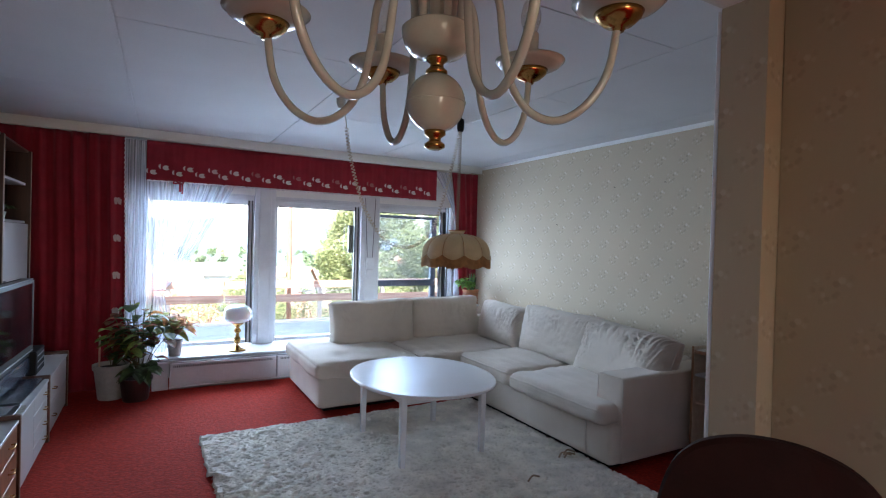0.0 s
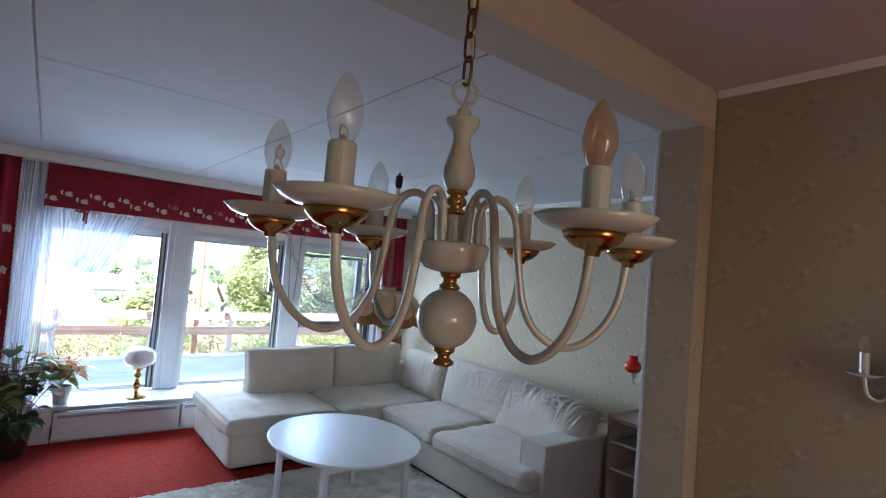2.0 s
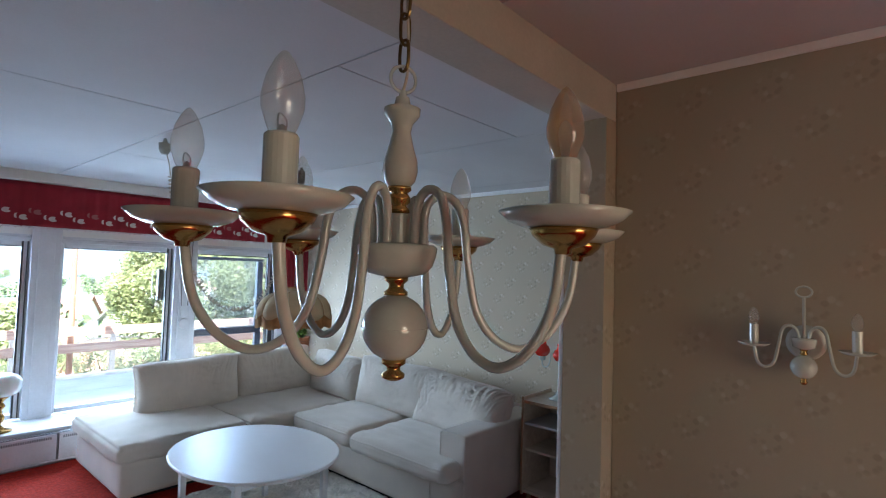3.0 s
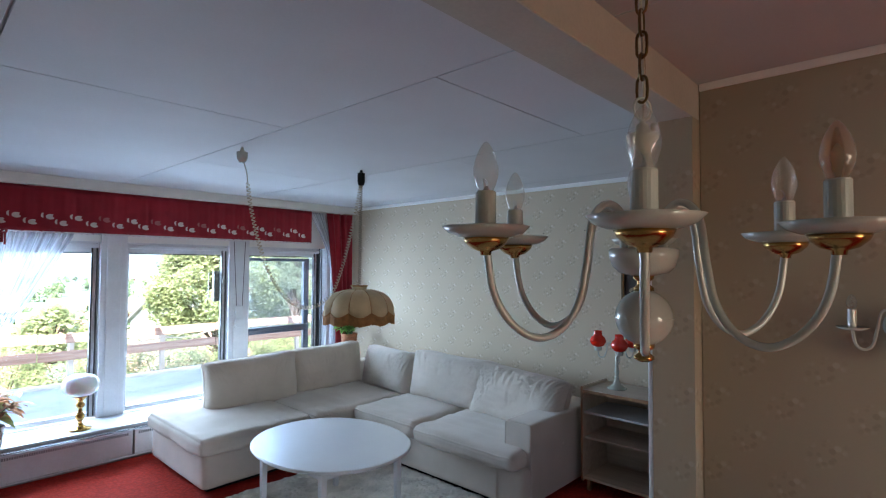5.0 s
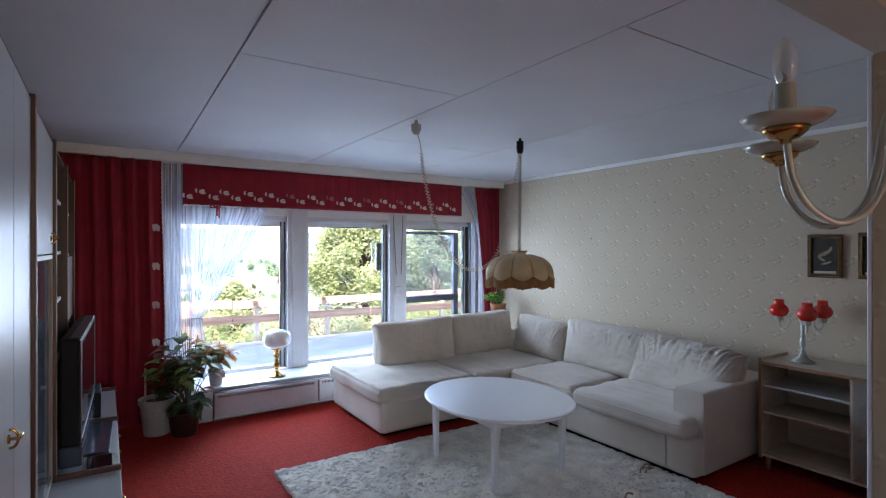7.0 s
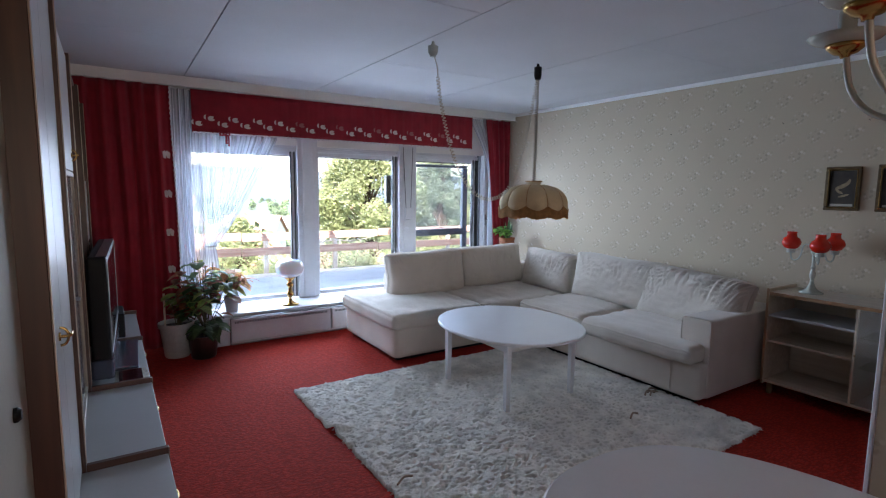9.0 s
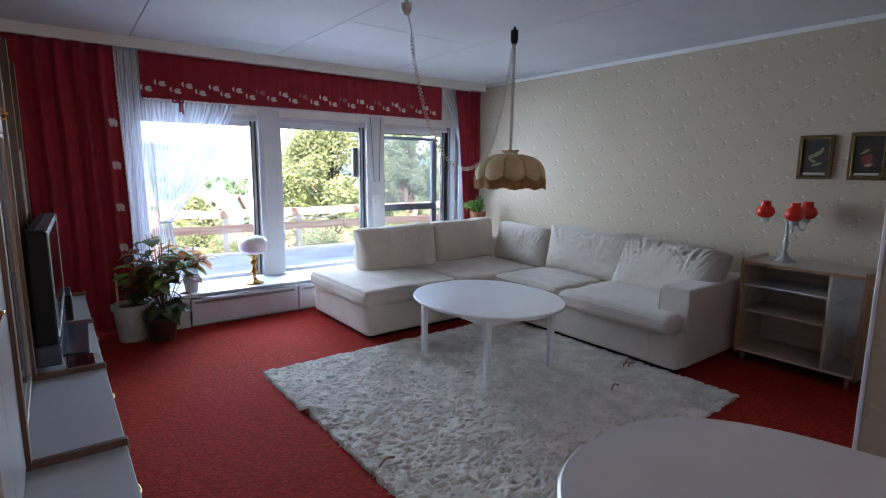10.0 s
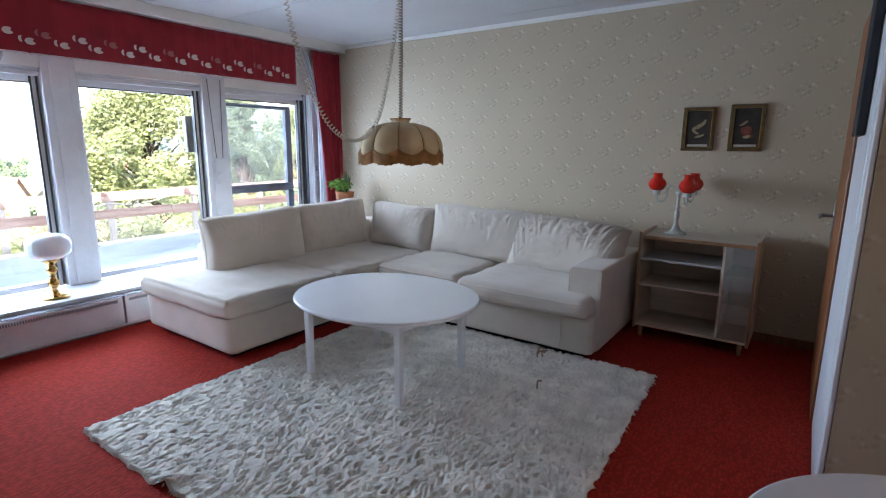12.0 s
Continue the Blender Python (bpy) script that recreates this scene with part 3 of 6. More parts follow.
valance = thing("valance", (1.45, 5.67, 2.33), "red cloth window valance with rows of pale tulip patches", "valance")
ob = part("cloth", cloth(-0.10, 3.02, 5.67, 1.955, 2.334, 26, 0.0035, nx=420, nz=8, wave=0.007, seed=3), RED, valance, smooth=True)
mesh_mod(ob, "SOLIDIFY", thickness=0.003, offset=0)
ob = part("lace_edge", cloth(-0.09, 3.01, 5.67, 1.944, 1.962, 26, 0.0035, nx=420, nz=1, wave=0.007, seed=3), mat("lace", (0.7, 0.68, 0.68), 0.9), valance, "thin white lace trim", smooth=True)
mesh_mod(ob, "SOLIDIFY", thickness=0.004, offset=0)
x, k = -0.04, 0
while x < 2.96:
    bm = bmesh.new()
    tulip(bm, x, 5.654, 2.055 + (0.028 if k % 2 else -0.022), 0.028, 1)
    part("tulip_patch", bm, MOTIF_DIM if k % 4 == 1 and k > 5 else MOTIF, valance, "dull pink patch" if k % 4 == 1 and k > 5 else "")
    x += 0.105 + 0.012 * math.sin(k * 2.1)
    k += 1

left_c = thing("curtain", (-0.8, 5.62, 2.33), "long red curtain in folds with pale tulip patches down its edge", "curtain")
ob = part("cloth", cloth(XL + 0.02, -0.27, 5.63, 0.015, 2.334, 7.5, 0.022, nx=150, nz=30, seed=1, right=lambda z: -0.265 + 0.012 * math.sin(z * 2.0)), RED, left_c, smooth=True)
mesh_mod(ob, "SOLIDIFY", thickness=0.004, offset=0)
ob = part("lace_edge", tube(bmesh.new(), [(-0.262 + 0.012 * math.sin(z * 2.0) + 0.004 * math.sin(z * 140), 5.63, z) for z in [0.02 + 0.011 * i for i in range(210)]], 0.004, 5), mat("lace", (0.7, 0.68, 0.68), 0.9), left_c, "thin white lace trim")
for z in (0.40, 0.73, 1.06, 1.40, 1.74):
    bm = bmesh.new()
    for k in range(2):
        pts = [(-0.345 + 0.055 * k * 0.55, z - 0.03), (-0.325 + 0.03 * k, z - 0.035), (-0.32 + 0.03 * k, z + 0.01), (-0.335 + 0.02 * k, z + 0.035), (-0.352 + 0.02 * k, z + 0.02)]
        a = [bm.verts.new((p[0], 5.596, p[1])) for p in pts]
        b = [bm.verts.new((p[0], 5.599, p[1])) for p in pts]
        bm.faces.new(a)
        bm.faces.new(b[::-1])
        for i in range(5):
            bm.faces.new((a[i], a[(i + 1) % 5], b[(i + 1) % 5], b[i]))
    part("tulip_patch", bm, MOTIF, left_c)
right_c = thing("curtain", (3.45, 5.68, 2.33), "narrow red curtain hanging beside the papered wall", "curtain")
ob = part("cloth", cloth(3.27, 3.64, 5.70, 0.3, 2.334, 4, 0.02, nx=70, nz=24, seed=5, left=lambda z: 3.25 + 0.16 * max(0.0, min(1.0, (2.3 - z) / 1.5)) ** 0.8), RED, right_c, smooth=True)
mesh_mod(ob, "SOLIDIFY", thickness=0.004, offset=0)


def tie_l(z):
    t = max(0.0, min(1.0, (z - 0.90) / 1.05))
    return -0.03 - 0.14 * t ** 1.2 if z > 0.9 else -0.03 - 0.05 * (0.9 - z)


def tie_r(z):
    t = max(0.0, min(1.0, (z - 0.90) / 1.05))
    return 0.07 + 0.62 * t ** 0.85 if z > 0.9 else 0.07 + 0.04 * math.sin((0.9 - z) * 4)


sheer = thing("sheer_curtain", (0.1, 5.76, 2.33), "thin white net curtain gathered to one side and tied", "net curtain")
part("net", cloth(0, 0.6, 5.76, 0.287, 2.334, 17, 0.024, nx=340, nz=40, seed=7, left=tie_l, right=tie_r), SHEER, sheer, smooth=True)
part("tie_band", tube(bmesh.new(), [(0.02 + 0.065 * math.cos(a), 5.76 + 0.03 * math.sin(a), 0.90) for a in [2 * math.pi * i / 14 for i in range(14)]], 0.006, 6, closed=True), SHEER, sheer)
side = thing("sheer_curtain", (-0.18, 5.75, 2.33), "straight white net curtain panel beside the red curtain", "net curtain")
part("net", cloth(-0.34, -0.02, 5.73, 0.287, 2.334, 6, 0.014, nx=80, nz=20, seed=9), SHEER, side, smooth=True)
part("lining", cloth(-0.36, -0.13, 5.745, 0.287, 2.334, 4, 0.008, nx=50, nz=10, seed=2), SHEER, side, smooth=True)
side2 = thing("sheer_curtain", (3.3, 5.76, 2.33), "white net curtain looped back beside the narrow window", "net curtain")
part("net", cloth(3.05, 3.3, 5.76, 0.5, 2.334, 6, 0.014, nx=70, nz=40, seed=4, left=lambda z: 3.03 + 0.33 * math.sin(math.pi / 2 * max(0.0, min(1.0, (2.33 - z) / 0.75))), right=lambda z: 3.24 + 0.2 * math.sin(math.pi / 2 * max(0.0, min(1.0, (2.33 - z) / 0.9)))), SHEER, side2, smooth=True)
bow = thing("bow", (0.175, 5.65, 1.93), "small red ribbon bow at the lower edge of the valance", "bow")
bm = bmesh.new()
tube(bm, spline([(0.175, 5.645, 1.945), (0.14, 5.635, 1.965), (0.13, 5.64, 1.94), (0.175, 5.645, 1.94)], 5), 0.008, 6)
tube(bm, spline([(0.175, 5.645, 1.945), (0.205, 5.635, 1.965), (0.21, 5.64, 1.94), (0.175, 5.645, 1.94)], 5), 0.008, 6)
part("loops", bm, RED, bow, smooth=True)
part("tail", boxes(((0.176, 5.643, 1.86), (0.196, 5.648, 1.94)), ((0.198, 5.64, 1.84), (0.212, 5.646, 1.935)), bevel=0.002), RED, bow)


# furniture
def soft(lo, hi, r, n=14, bulge=0.0, wr=0.0, seed=0, m=None, crease=0.0):
    """A padded block with round edges, swollen faces, and wrinkles."""
    bm = bmesh.new()
    lo, hi = Vector(lo), Vector(hi)
    c, h = (lo + hi) / 2, (hi - lo) / 2
    r = min(r, min(h) * 0.98)
    res = bmesh.ops.create_cube(bm, size=2.0)
    bmesh.ops.subdivide_edges(bm, edges=list({e for v in res["verts"] for e in v.link_edges}), cuts=n, use_grid_fill=True)
    for v in list(bm.verts):
        q = Vector([math.sin(a * math.pi / 2) for a in v.co])
        p = Vector([q[i] * h[i] for i in range(3)])
        inner = Vector([max(-(h[i] - r), min(h[i] - r, p[i])) for i in range(3)])
        d = p - inner
        nrm = d.normalized() if d.length > 1e-6 else Vector((0, 0, 1))
        p = inner + nrm * min(r, d.length) if d.length > r else p
        s = [1 - q[i] ** 2 for i in range(3)]
        if bulge:
            for i in range(3):
                o = [k for k in range(3) if k != i]
                p[i] += math.copysign(1, q[i]) * abs(q[i]) * bulge * (1 if h[i] == min(h) else -0.12) * s[o[0]] * s[o[1]]
        if wr:
            f = noise.noise((p.x * 7 + seed * 3.1, p.y * 7, p.z * 5)) + 0.5 * noise.noise((p.x * 19 + seed, p.y * 19, p.z * 13))
            p += nrm * wr * f
        if crease:
            u = p.x * 0.8 + p.z * 0.6
            edge = max(0.0, q[2]) ** 1.2
            f = max(0.0, 1 - abs(noise.noise((u * 17 + seed, p.z * 1.8, 1.3))) * 5.5) + 0.5 * max(0.0, 1 - abs(noise.noise((u * 34, p.z * 3.5, seed))) * 4)
            p += nrm * crease * (f - 0.4) * (0.3 + edge) * (abs(nrm.y) if m is not None else 1)
        v.co = p
        if m is None:
            v.co += c
        else:
            v.co = m @ v.co
    return bm


LBL_S = "cream cloth corner sofa with loose cushions and a wide armrest"
sofa = thing("corner_sofa", (2.4, 4.2, 0), LBL_S, "sofa")
part("base", soft((1.17, 4.17, 0.045), (3.60, 5.22, 0.31), 0.03, 10, 0.004, 0.003, 1), SOFA, sofa, smooth=True)
part("base", soft((2.515, 2.320, 0.045), (3.60, 4.165, 0.31), 0.03, 10, 0.004, 0.003, 2), SOFA, sofa, smooth=True)
# black foot block stands in for the shade of the gap below the base
part("plinth", boxes(((1.24, 4.26, 0.0), (3.58, 5.2, 0.05)), ((2.58, 2.4, 0.0), (3.58, 4.26, 0.05))), BLACK, sofa, "recessed foot blackened for the shaded gap under the sofa")
part("seam", tube(bmesh.new(), [(2.511, 2.535, 0.07), (2.511, 2.535, 0.29)], 0.004, 5), SOFA, sofa)
part("armrest", boxes(((2.60, 2.312, 0.05), (3.56, 2.53, 0.60)), bevel=0.016, seg=3), SOFA, sofa)
arm_edge = [(2.603, 2.527, 0.43), (2.603, 2.527, 0.585), (2.603, 2.50, 0.597), (2.603, 2.33, 0.597), (2.603, 2.316, 0.58), (2.603, 2.316, 0.30)]
part("piping", tube(bmesh.new(), arm_edge, 0.004, 6), SOFA, sofa, smooth=True)
part("back_frame", soft((1.60, 5.10, 0.30), (3.60, 5.27, 0.60), 0.04, 10, 0.004, 0.003, 5), SOFA, sofa, smooth=True)
part("back_frame", soft((3.44, 2.52, 0.30), (3.62, 5.2, 0.62), 0.04, 10, 0.004, 0.003, 6), SOFA, sofa, smooth=True)
SEATS = [((1.12, 4.12, 0.295), (2.07, 5.22, 0.425), 0.05), ((2.08, 4.12, 0.295), (3.30, 5.15, 0.425), 0.045), ((2.46, 3.34, 0.295), (3.42, 4.11, 0.43), 0.055), ((2.44, 2.345, 0.295), (3.42, 3.33, 0.43), 0.055)]
for k, (lo, hi, r) in enumerate(SEATS):
    part("seat_cushion", soft(lo, hi, r, 36, 0.024, 0.010, 10 + k, None, 0.006), SOFA, sofa, smooth=True)
BACKS = [  # middle, width, height, thickness, turn, lean, corner pull, crease, slump
    ((1.93, 4.95, 0.605), 0.91, 0.49, 0.29, 0, -7, 0.055, 0.008, 0.02),
    ((2.78, 4.98, 0.62), 0.85, 0.48, 0.29, 0, -7, 0.055, 0.008, 0.015),
    ((3.22, 4.43, 0.605), 0.80, 0.46, 0.30, -92, -11, 0.08, 0.016, -0.02),
    ((3.22, 3.565, 0.625), 1.03, 0.49, 0.32, -90, -11, 0.08, 0.018, -0.015),
    ((3.15, 2.79, 0.61), 0.98, 0.49, 0.28, -96, -16, 0.08, 0.034, -0.035),
]


def pillow(w, h, d, m, seed, ears, crease, slump, nu=110, nv=60):
    """A stuffed cushion: thin at its seam, pulled-out corners, creases that run down from the top seam."""
    bm = bmesh.new()
    sheets = []
    for s in (-1, 1):
        rows = []
        for j in range(nv + 1):
            row = []
            for i in range(nu + 1):
                u, v = math.sin((2 * i / nu - 1) * math.pi / 2), math.sin((2 * j / nv - 1) * math.pi / 2)
                if s == 1 and (i in (0, nu) or j in (0, nv)):
                    row.append(sheets[0][j][i])
                    continue
                x = w / 2 * u * (1 - ears * (1 - v * v) * abs(u) ** 3)
                z = h / 2 * v * (1 - ears * 1.3 * (1 - u * u) * abs(v) ** 3)
                z += slump * (u * 0.5 + 0.25 * u * u) * (0.5 + 0.5 * v) + 0.006 * noise.noise((u * 3, seed, v))
                fat = ((1 - abs(u) ** 5) * (1 - abs(v) ** 5)) ** 0.36 * (1 + 0.12 * noise.noise((u * 1.7 + seed, v * 1.5, 0.3)) - 0.03 * v)
                fan = u * (1.25 - 0.35 * v) * w * 19 + 0.8 * noise.noise((u * 3, v * 2, seed))
                ridge = noise.noise((fan, v * 0.9, seed * 2.3)) + 0.6 * noise.noise((fan * 2.3, v * 1.8, seed + 4.0))
                ridge = max(-0.5, 1 - 4.2 * abs(ridge))
                mask = max(0.0, 0.15 + 0.6 * v + 0.5 * noise.noise((u * 2.2 + 5, v * 1.2, seed))) + 0.25 * (abs(u * v)) ** 2
                y = s * (d / 2 * fat - crease * ridge * min(1.0, mask) * fat ** 0.5) + 0.004 * noise.noise((u * 6, v * 6, seed + s))
                z -= 0.035 * (abs(u) * max(0.0, v)) ** 6
                row.append(bm.verts.new(m @ Vector((x, y if 0 < i < nu and 0 < j < nv else 0.0, z))))
            rows.append(row)
        sheets.append(rows)
        for a, c in zip(rows, rows[1:]):
            for i in range(nu):
                q = (a[i], a[i + 1], c[i + 1], c[i])
                bm.faces.new(q if s < 0 else q[::-1])
    rim = [v.co.copy() for v in sheets[0][0][::4]] + [r[-1].co.copy() for r in sheets[0][4:-4:4]] + [v.co.copy() for v in sheets[0][-1][::-4]] + [r[0].co.copy() for r in sheets[0][-5:4:-4]]
    return bm, rim


for k, (c, w, hh, th, turn, lean, ears, cr, slump) in enumerate(BACKS):
    m = pose(*c, 0, 0, turn) @ pose(0, 0, 0, lean, 0, 0)
    bm, rim = pillow(w, hh, th, m, 30 + k * 3, ears, cr, slump)
    cushion = part("back_cushion", bm, SOFA, sofa, smooth=True, label="rumpled back cushion" if k == 4 else "")
    part("piping", tube(bmesh.new(), rim, 0.0045, 6, closed=True), SOFA, cushion, smooth=True)

rug = thing("shaggy_rug", (1.39, 2.97, 0), "off-white shaggy wool rug with a ragged edge on red carpet", "rug")
bm = bmesh.new()
nx, ny = 430, 420
rx0, rx1, ry0, ry1 = 0.30, 2.56, 1.85, 4.03
grid = []
for j in range(ny + 1):
    row = []
    for i in range(nx + 1):
        u, v = i / nx, j / ny
        x, y = rx0 + (rx1 - rx0) * u, ry0 + (ry1 - ry0) * v
        y += 0.08 * u * (1 - v)
        e = min(u, 1 - u, v, 1 - v)
        a = noise.noise((x * 9, y * 9, 3.0))
        r1 = 1 - abs(noise.noise((x * 17 + y * 4, y * 34, 7.0))) * 3.2
        r2 = 1 - abs(noise.noise((x * 24 - y * 6, y * 40, 11.0))) * 3.0
        wx, wy = x + 0.02 * noise.noise((x * 20, y * 20, 2.0)), y + 0.02 * noise.noise((x * 20, y * 20, 6.0))
        f1, f2 = noise.voronoi((wx * 13, wy * 30, 0.5))[0][:2]
        tuft = min(0.45, f2 - f1)
        z = 0.017 + 0.004 * a + 0.011 * (min(0.3, tuft) - 0.15) + 0.017 * min(0.1, max(-0.8, r1)) + 0.012 * min(0.2, max(-0.6, r2)) + 0.004 * noise.noise((x * 60, y * 110, 1.0))
        z = max(z, 0.004)
        if e == 0:
            z = 0.001
        if e < 0.012:
            x += 0.016 * noise.noise((y * 16, x * 16, 5.0))
            y += 0.016 * noise.noise((x * 16, y * 16, 9.0))
        lift = math.exp(-((v - 0.665 + u * 0.3) / 0.016) ** 2) * max(0.0, 1 - u / 0.06)
        z += 0.030 * lift
        x -= 0.022 * max(0.0, 1 - u / 0.03) * (1 if v > 0.665 else 0.0)
        row.append(bm.verts.new((x, y, z)))
    grid.append(row)
for a, b in zip(grid, grid[1:]):
    for i in range(nx):
        bm.faces.new((a[i], a[i + 1], b[i + 1], b[i]))
part("wool_surface", bm, RUGMAT, rug, smooth=True)
bm = bmesh.new()
for k in range(420):
    s = random.random() * 4
    u = s % 1
    x, y, ox, oy = [(rx0 + (rx1 - rx0) * u, ry0, 0, -1), (rx1, ry0 + (ry1 - ry0) * u, 1, 0), (rx0 + (rx1 - rx0) * u, ry1, 0, 1), (rx0, ry0 + (ry1 - ry0) * u, -1, 0)][int(s)]
    y += 0.08 * (x - rx0) / (rx1 - rx0) * (ry1 - y) / (ry1 - ry0)
    l, w = random.uniform(0.004, 0.013), random.uniform(0.004, 0.008)
    ox, oy = ox * l + random.uniform(-0.008, 0.008), oy * l + random.uniform(-0.008, 0.008)
    px, py = (w, 0) if abs(oy) > abs(ox) else (0, w)
    z = random.uniform(0.006, 0.016)
    vs = [bm.verts.new(p) for p in ((x - px, y - py, z), (x + px, y + py, z), (x + ox, y + oy, 0.003), (x - ox * 0.5, y - oy * 0.5, 0.02))]
    bm.faces.new((vs[0], vs[1], vs[2]))
    bm.faces.new((vs[0], vs[2], vs[3]))
    bm.faces.new((vs[1], vs[3], vs[2]))
part("fringe", bm, RUGMAT, rug, kind="stuff")
for k, (x, y) in enumerate([(2.36, 2.62), (2.42, 2.64), (2.39, 2.60), (1.95, 2.43), (0.34, 2.55)]):
    bm = tube(bmesh.new(), spline([(x, y, 0.028), (x + 0.05, y + 0.02, 0.045), (x + 0.10, y - 0.01 + 0.01 * k, 0.03)], 4), 0.006, 5)
    part("loose_tuft", bm, mat("tan_wool", (0.34, 0.24, 0.17), 0.95), rug, "tan trailing tuft")


def slab(bm, cx, cy, a, b, z0, z1, power, seg=96, bev=0.006):
    rings = []
    for off, z in ((bev, z0), (0, z0 + bev), (0, z1 - bev), (bev, z1)):
        ring = []
        for k in range(seg):
            t = 2 * math.pi * k / seg
            c, s = math.cos(t), math.sin(t)
            ring.append(bm.verts.new((cx + (a - off) * math.copysign(abs(c) ** (2 / power), c), cy + (b - off) * math.copysign(abs(s) ** (2 / power), s), z)))
        rings.append(ring)
    for p, q in zip(rings, rings[1:]):
        for k in range(seg):
            bm.faces.new((p[k], p[(k + 1) % seg], q[(k + 1) % seg], q[k]))
    bm.faces.new(rings[0][::-1])
    bm.faces.new(rings[-1])
    return bm


ctable = thing("coffee_table", (1.63, 3.29, 0.0), "low white lacquered table with rounded top and square legs on rug", "coffee table")
part("tabletop", slab(bmesh.new(), 1.665, 3.30, 0.49, 0.57, 0.475, 0.497, 2.15), TABLE_WHITE, ctable)
bm = bmesh.new()
for lo, hi in (((1.36, 2.955, 0.405), (1.95, 2.972, 0.474)), ((1.36, 3.615, 0.405), (1.95, 3.632, 0.474)), ((1.362, 2.973, 0.405), (1.378, 3.614, 0.474)), ((1.932, 2.973, 0.405), (1.948, 3.614, 0.474))):
    box(bm, lo, hi, 0.002)
part("apron", bm, TABLE_WHITE, ctable)
for x in (1.357, 1.95):
    for y in (2.945, 3.64):
        bm = bmesh.new()
        vs = box(bm, (x - 0.021, y - 0.021, 0.012), (x + 0.021, y + 0.021, 0.474))
        for v in bm.verts:
            if v.co.z < 0.1:
                v.co.x, v.co.y = x + (v.co.x - x) * 0.8, y + (v.co.y - y) * 0.8
        bmesh.ops.bevel(bm, geom=list(bm.edges), offset=0.003, segments=1, affect="EDGES")
        part("leg", bm, TABLE_WHITE, ctable)

dtable = thing("dining_table", (0.32, 0.61, 0), "white lacquered oval dining table under the chandelier", "dining table")
part("tabletop", slab(bmesh.new(), 0.30, 0.625, 0.46, 0.72, 0.715, 0.74, 2.45), TABLE_WHITE, dtable)
part("apron", boxes(((0.02, 0.2, 0.65), (0.62, 1.02, 0.713)), bevel=0.004), TABLE_WHITE, dtable)
for x in (0.05, 0.59):
    for y in (0.25, 0.97):
        part("leg", boxes(((x - 0.025, y - 0.025, 0), (x + 0.025, y + 0.025, 0.65)), bevel=0.004), TABLE_WHITE, dtable)

chair = thing("dining_chair", (1.0, 0.555, 0), "dark brown dining chair with a rounded back by the beige wall", "chair", local=True)
chair.matrix_basis = pose(1.0, 0.555, 0.03, 0, 0, 118)
LEATHER = mat("dark_brown_leather", (0.022, 0.007, 0.006), 0.7, 0.15, 10, 150, 0.15, spec=0.15)
bm = bmesh.new()
prof = [(-0.245, 0.50), (-0.25, 0.70), (-0.225, 0.84), (-0.17, 0.915), (-0.09, 0.95), (0, 0.96), (0.09, 0.95), (0.17, 0.915), (0.225, 0.84), (0.25, 0.70), (0.245, 0.50)]
prof = [(p.x, p.z) for p in spline([(a, 0, b) for a, b in prof], 4)]
rings = []
for off, inset in ((0.0, 0.012), (-0.008, 0.0), (-0.032, 0.0), (-0.04, 0.012)):
    rings.append([bm.verts.new((x * (1 - inset * 2), -0.22 + off - 0.35 * x * x * -1 - (z - 0.5) * 0.12, z - inset)) for x, z in prof])
for a, b in zip(rings, rings[1:]):
    for i in range(len(prof)):
        bm.faces.new((a[i], a[(i + 1) % len(prof)], b[(i + 1) % len(prof)], b[i]))
bm.faces.new(rings[0])
bm.faces.new(rings[-1][::-1])
part("backrest", bm, LEATHER, chair)
part("seat", soft((-0.22, -0.21, 0.42), (0.22, 0.23, 0.48), 0.025, 10, 0.01), LEATHER, chair, smooth=True)
for x in (-0.19, 0.19):
    for y in (-0.2, 0.19):
        part("leg", tube(bmesh.new(), [(x * 1.05, y * 1.08, -0.03), (x, y, 0.43)], [0.013, 0.018], 10), TEAK, chair, smooth=True)
for x in (-0.19, 0.19):
    part("back_post", tube(bmesh.new(), [(x, -0.20, 0.43), (x, -0.222, 0.56)], 0.014, 8), TEAK, chair)

# cabinet on castors
cab = thing("open_cabinet", (3.4, 1.88, 0), "pale wooden cabinet with open shelves and glass door on castors", "cabinet")
CX0, CX1, CY0, CY1 = 3.195, 3.605, 1.515, 2.255
part("side", boxes(((CX0, CY0, 0.075), (CX1, CY0 + 0.018, 0.78)), bevel=0.002), PALEWOOD, cab)
part("side", boxes(((CX0, CY1 - 0.018, 0.075), (CX1, CY1, 0.78)), bevel=0.002), PALEWOOD, cab)
for y in (CY0, CY1 - 0.018):
    part("front_edge", boxes(((CX0 - 0.003, y + 0.001, 0.076), (CX0 - 0.0003, y + 0.017, 0.782))), PALEDARK, cab, "darker edge strip")
part("top", boxes(((CX0 + 0.004, CY0 + 0.019, 0.742), (CX1, CY1 - 0.019, 0.758)), bevel=0.002), PALETOP, cab)
part("top_edge", boxes(((CX0 - 0.001, CY0 + 0.02, 0.735), (CX0 + 0.003, CY1 - 0.02, 0.757))), PALEDARK, cab)
part("back", boxes(((CX1 - 0.012, CY0 + 0.02, 0.10), (CX1 - 0.004, CY1 - 0.02, 0.74))), PALEWOOD, cab)
part("bottom", boxes(((CX0 + 0.004, CY0 + 0.019, 0.09), (CX1 - 0.013, CY1 - 0.019, 0.108)), bevel=0.002), PALEWOOD, cab)
YD = 1.70
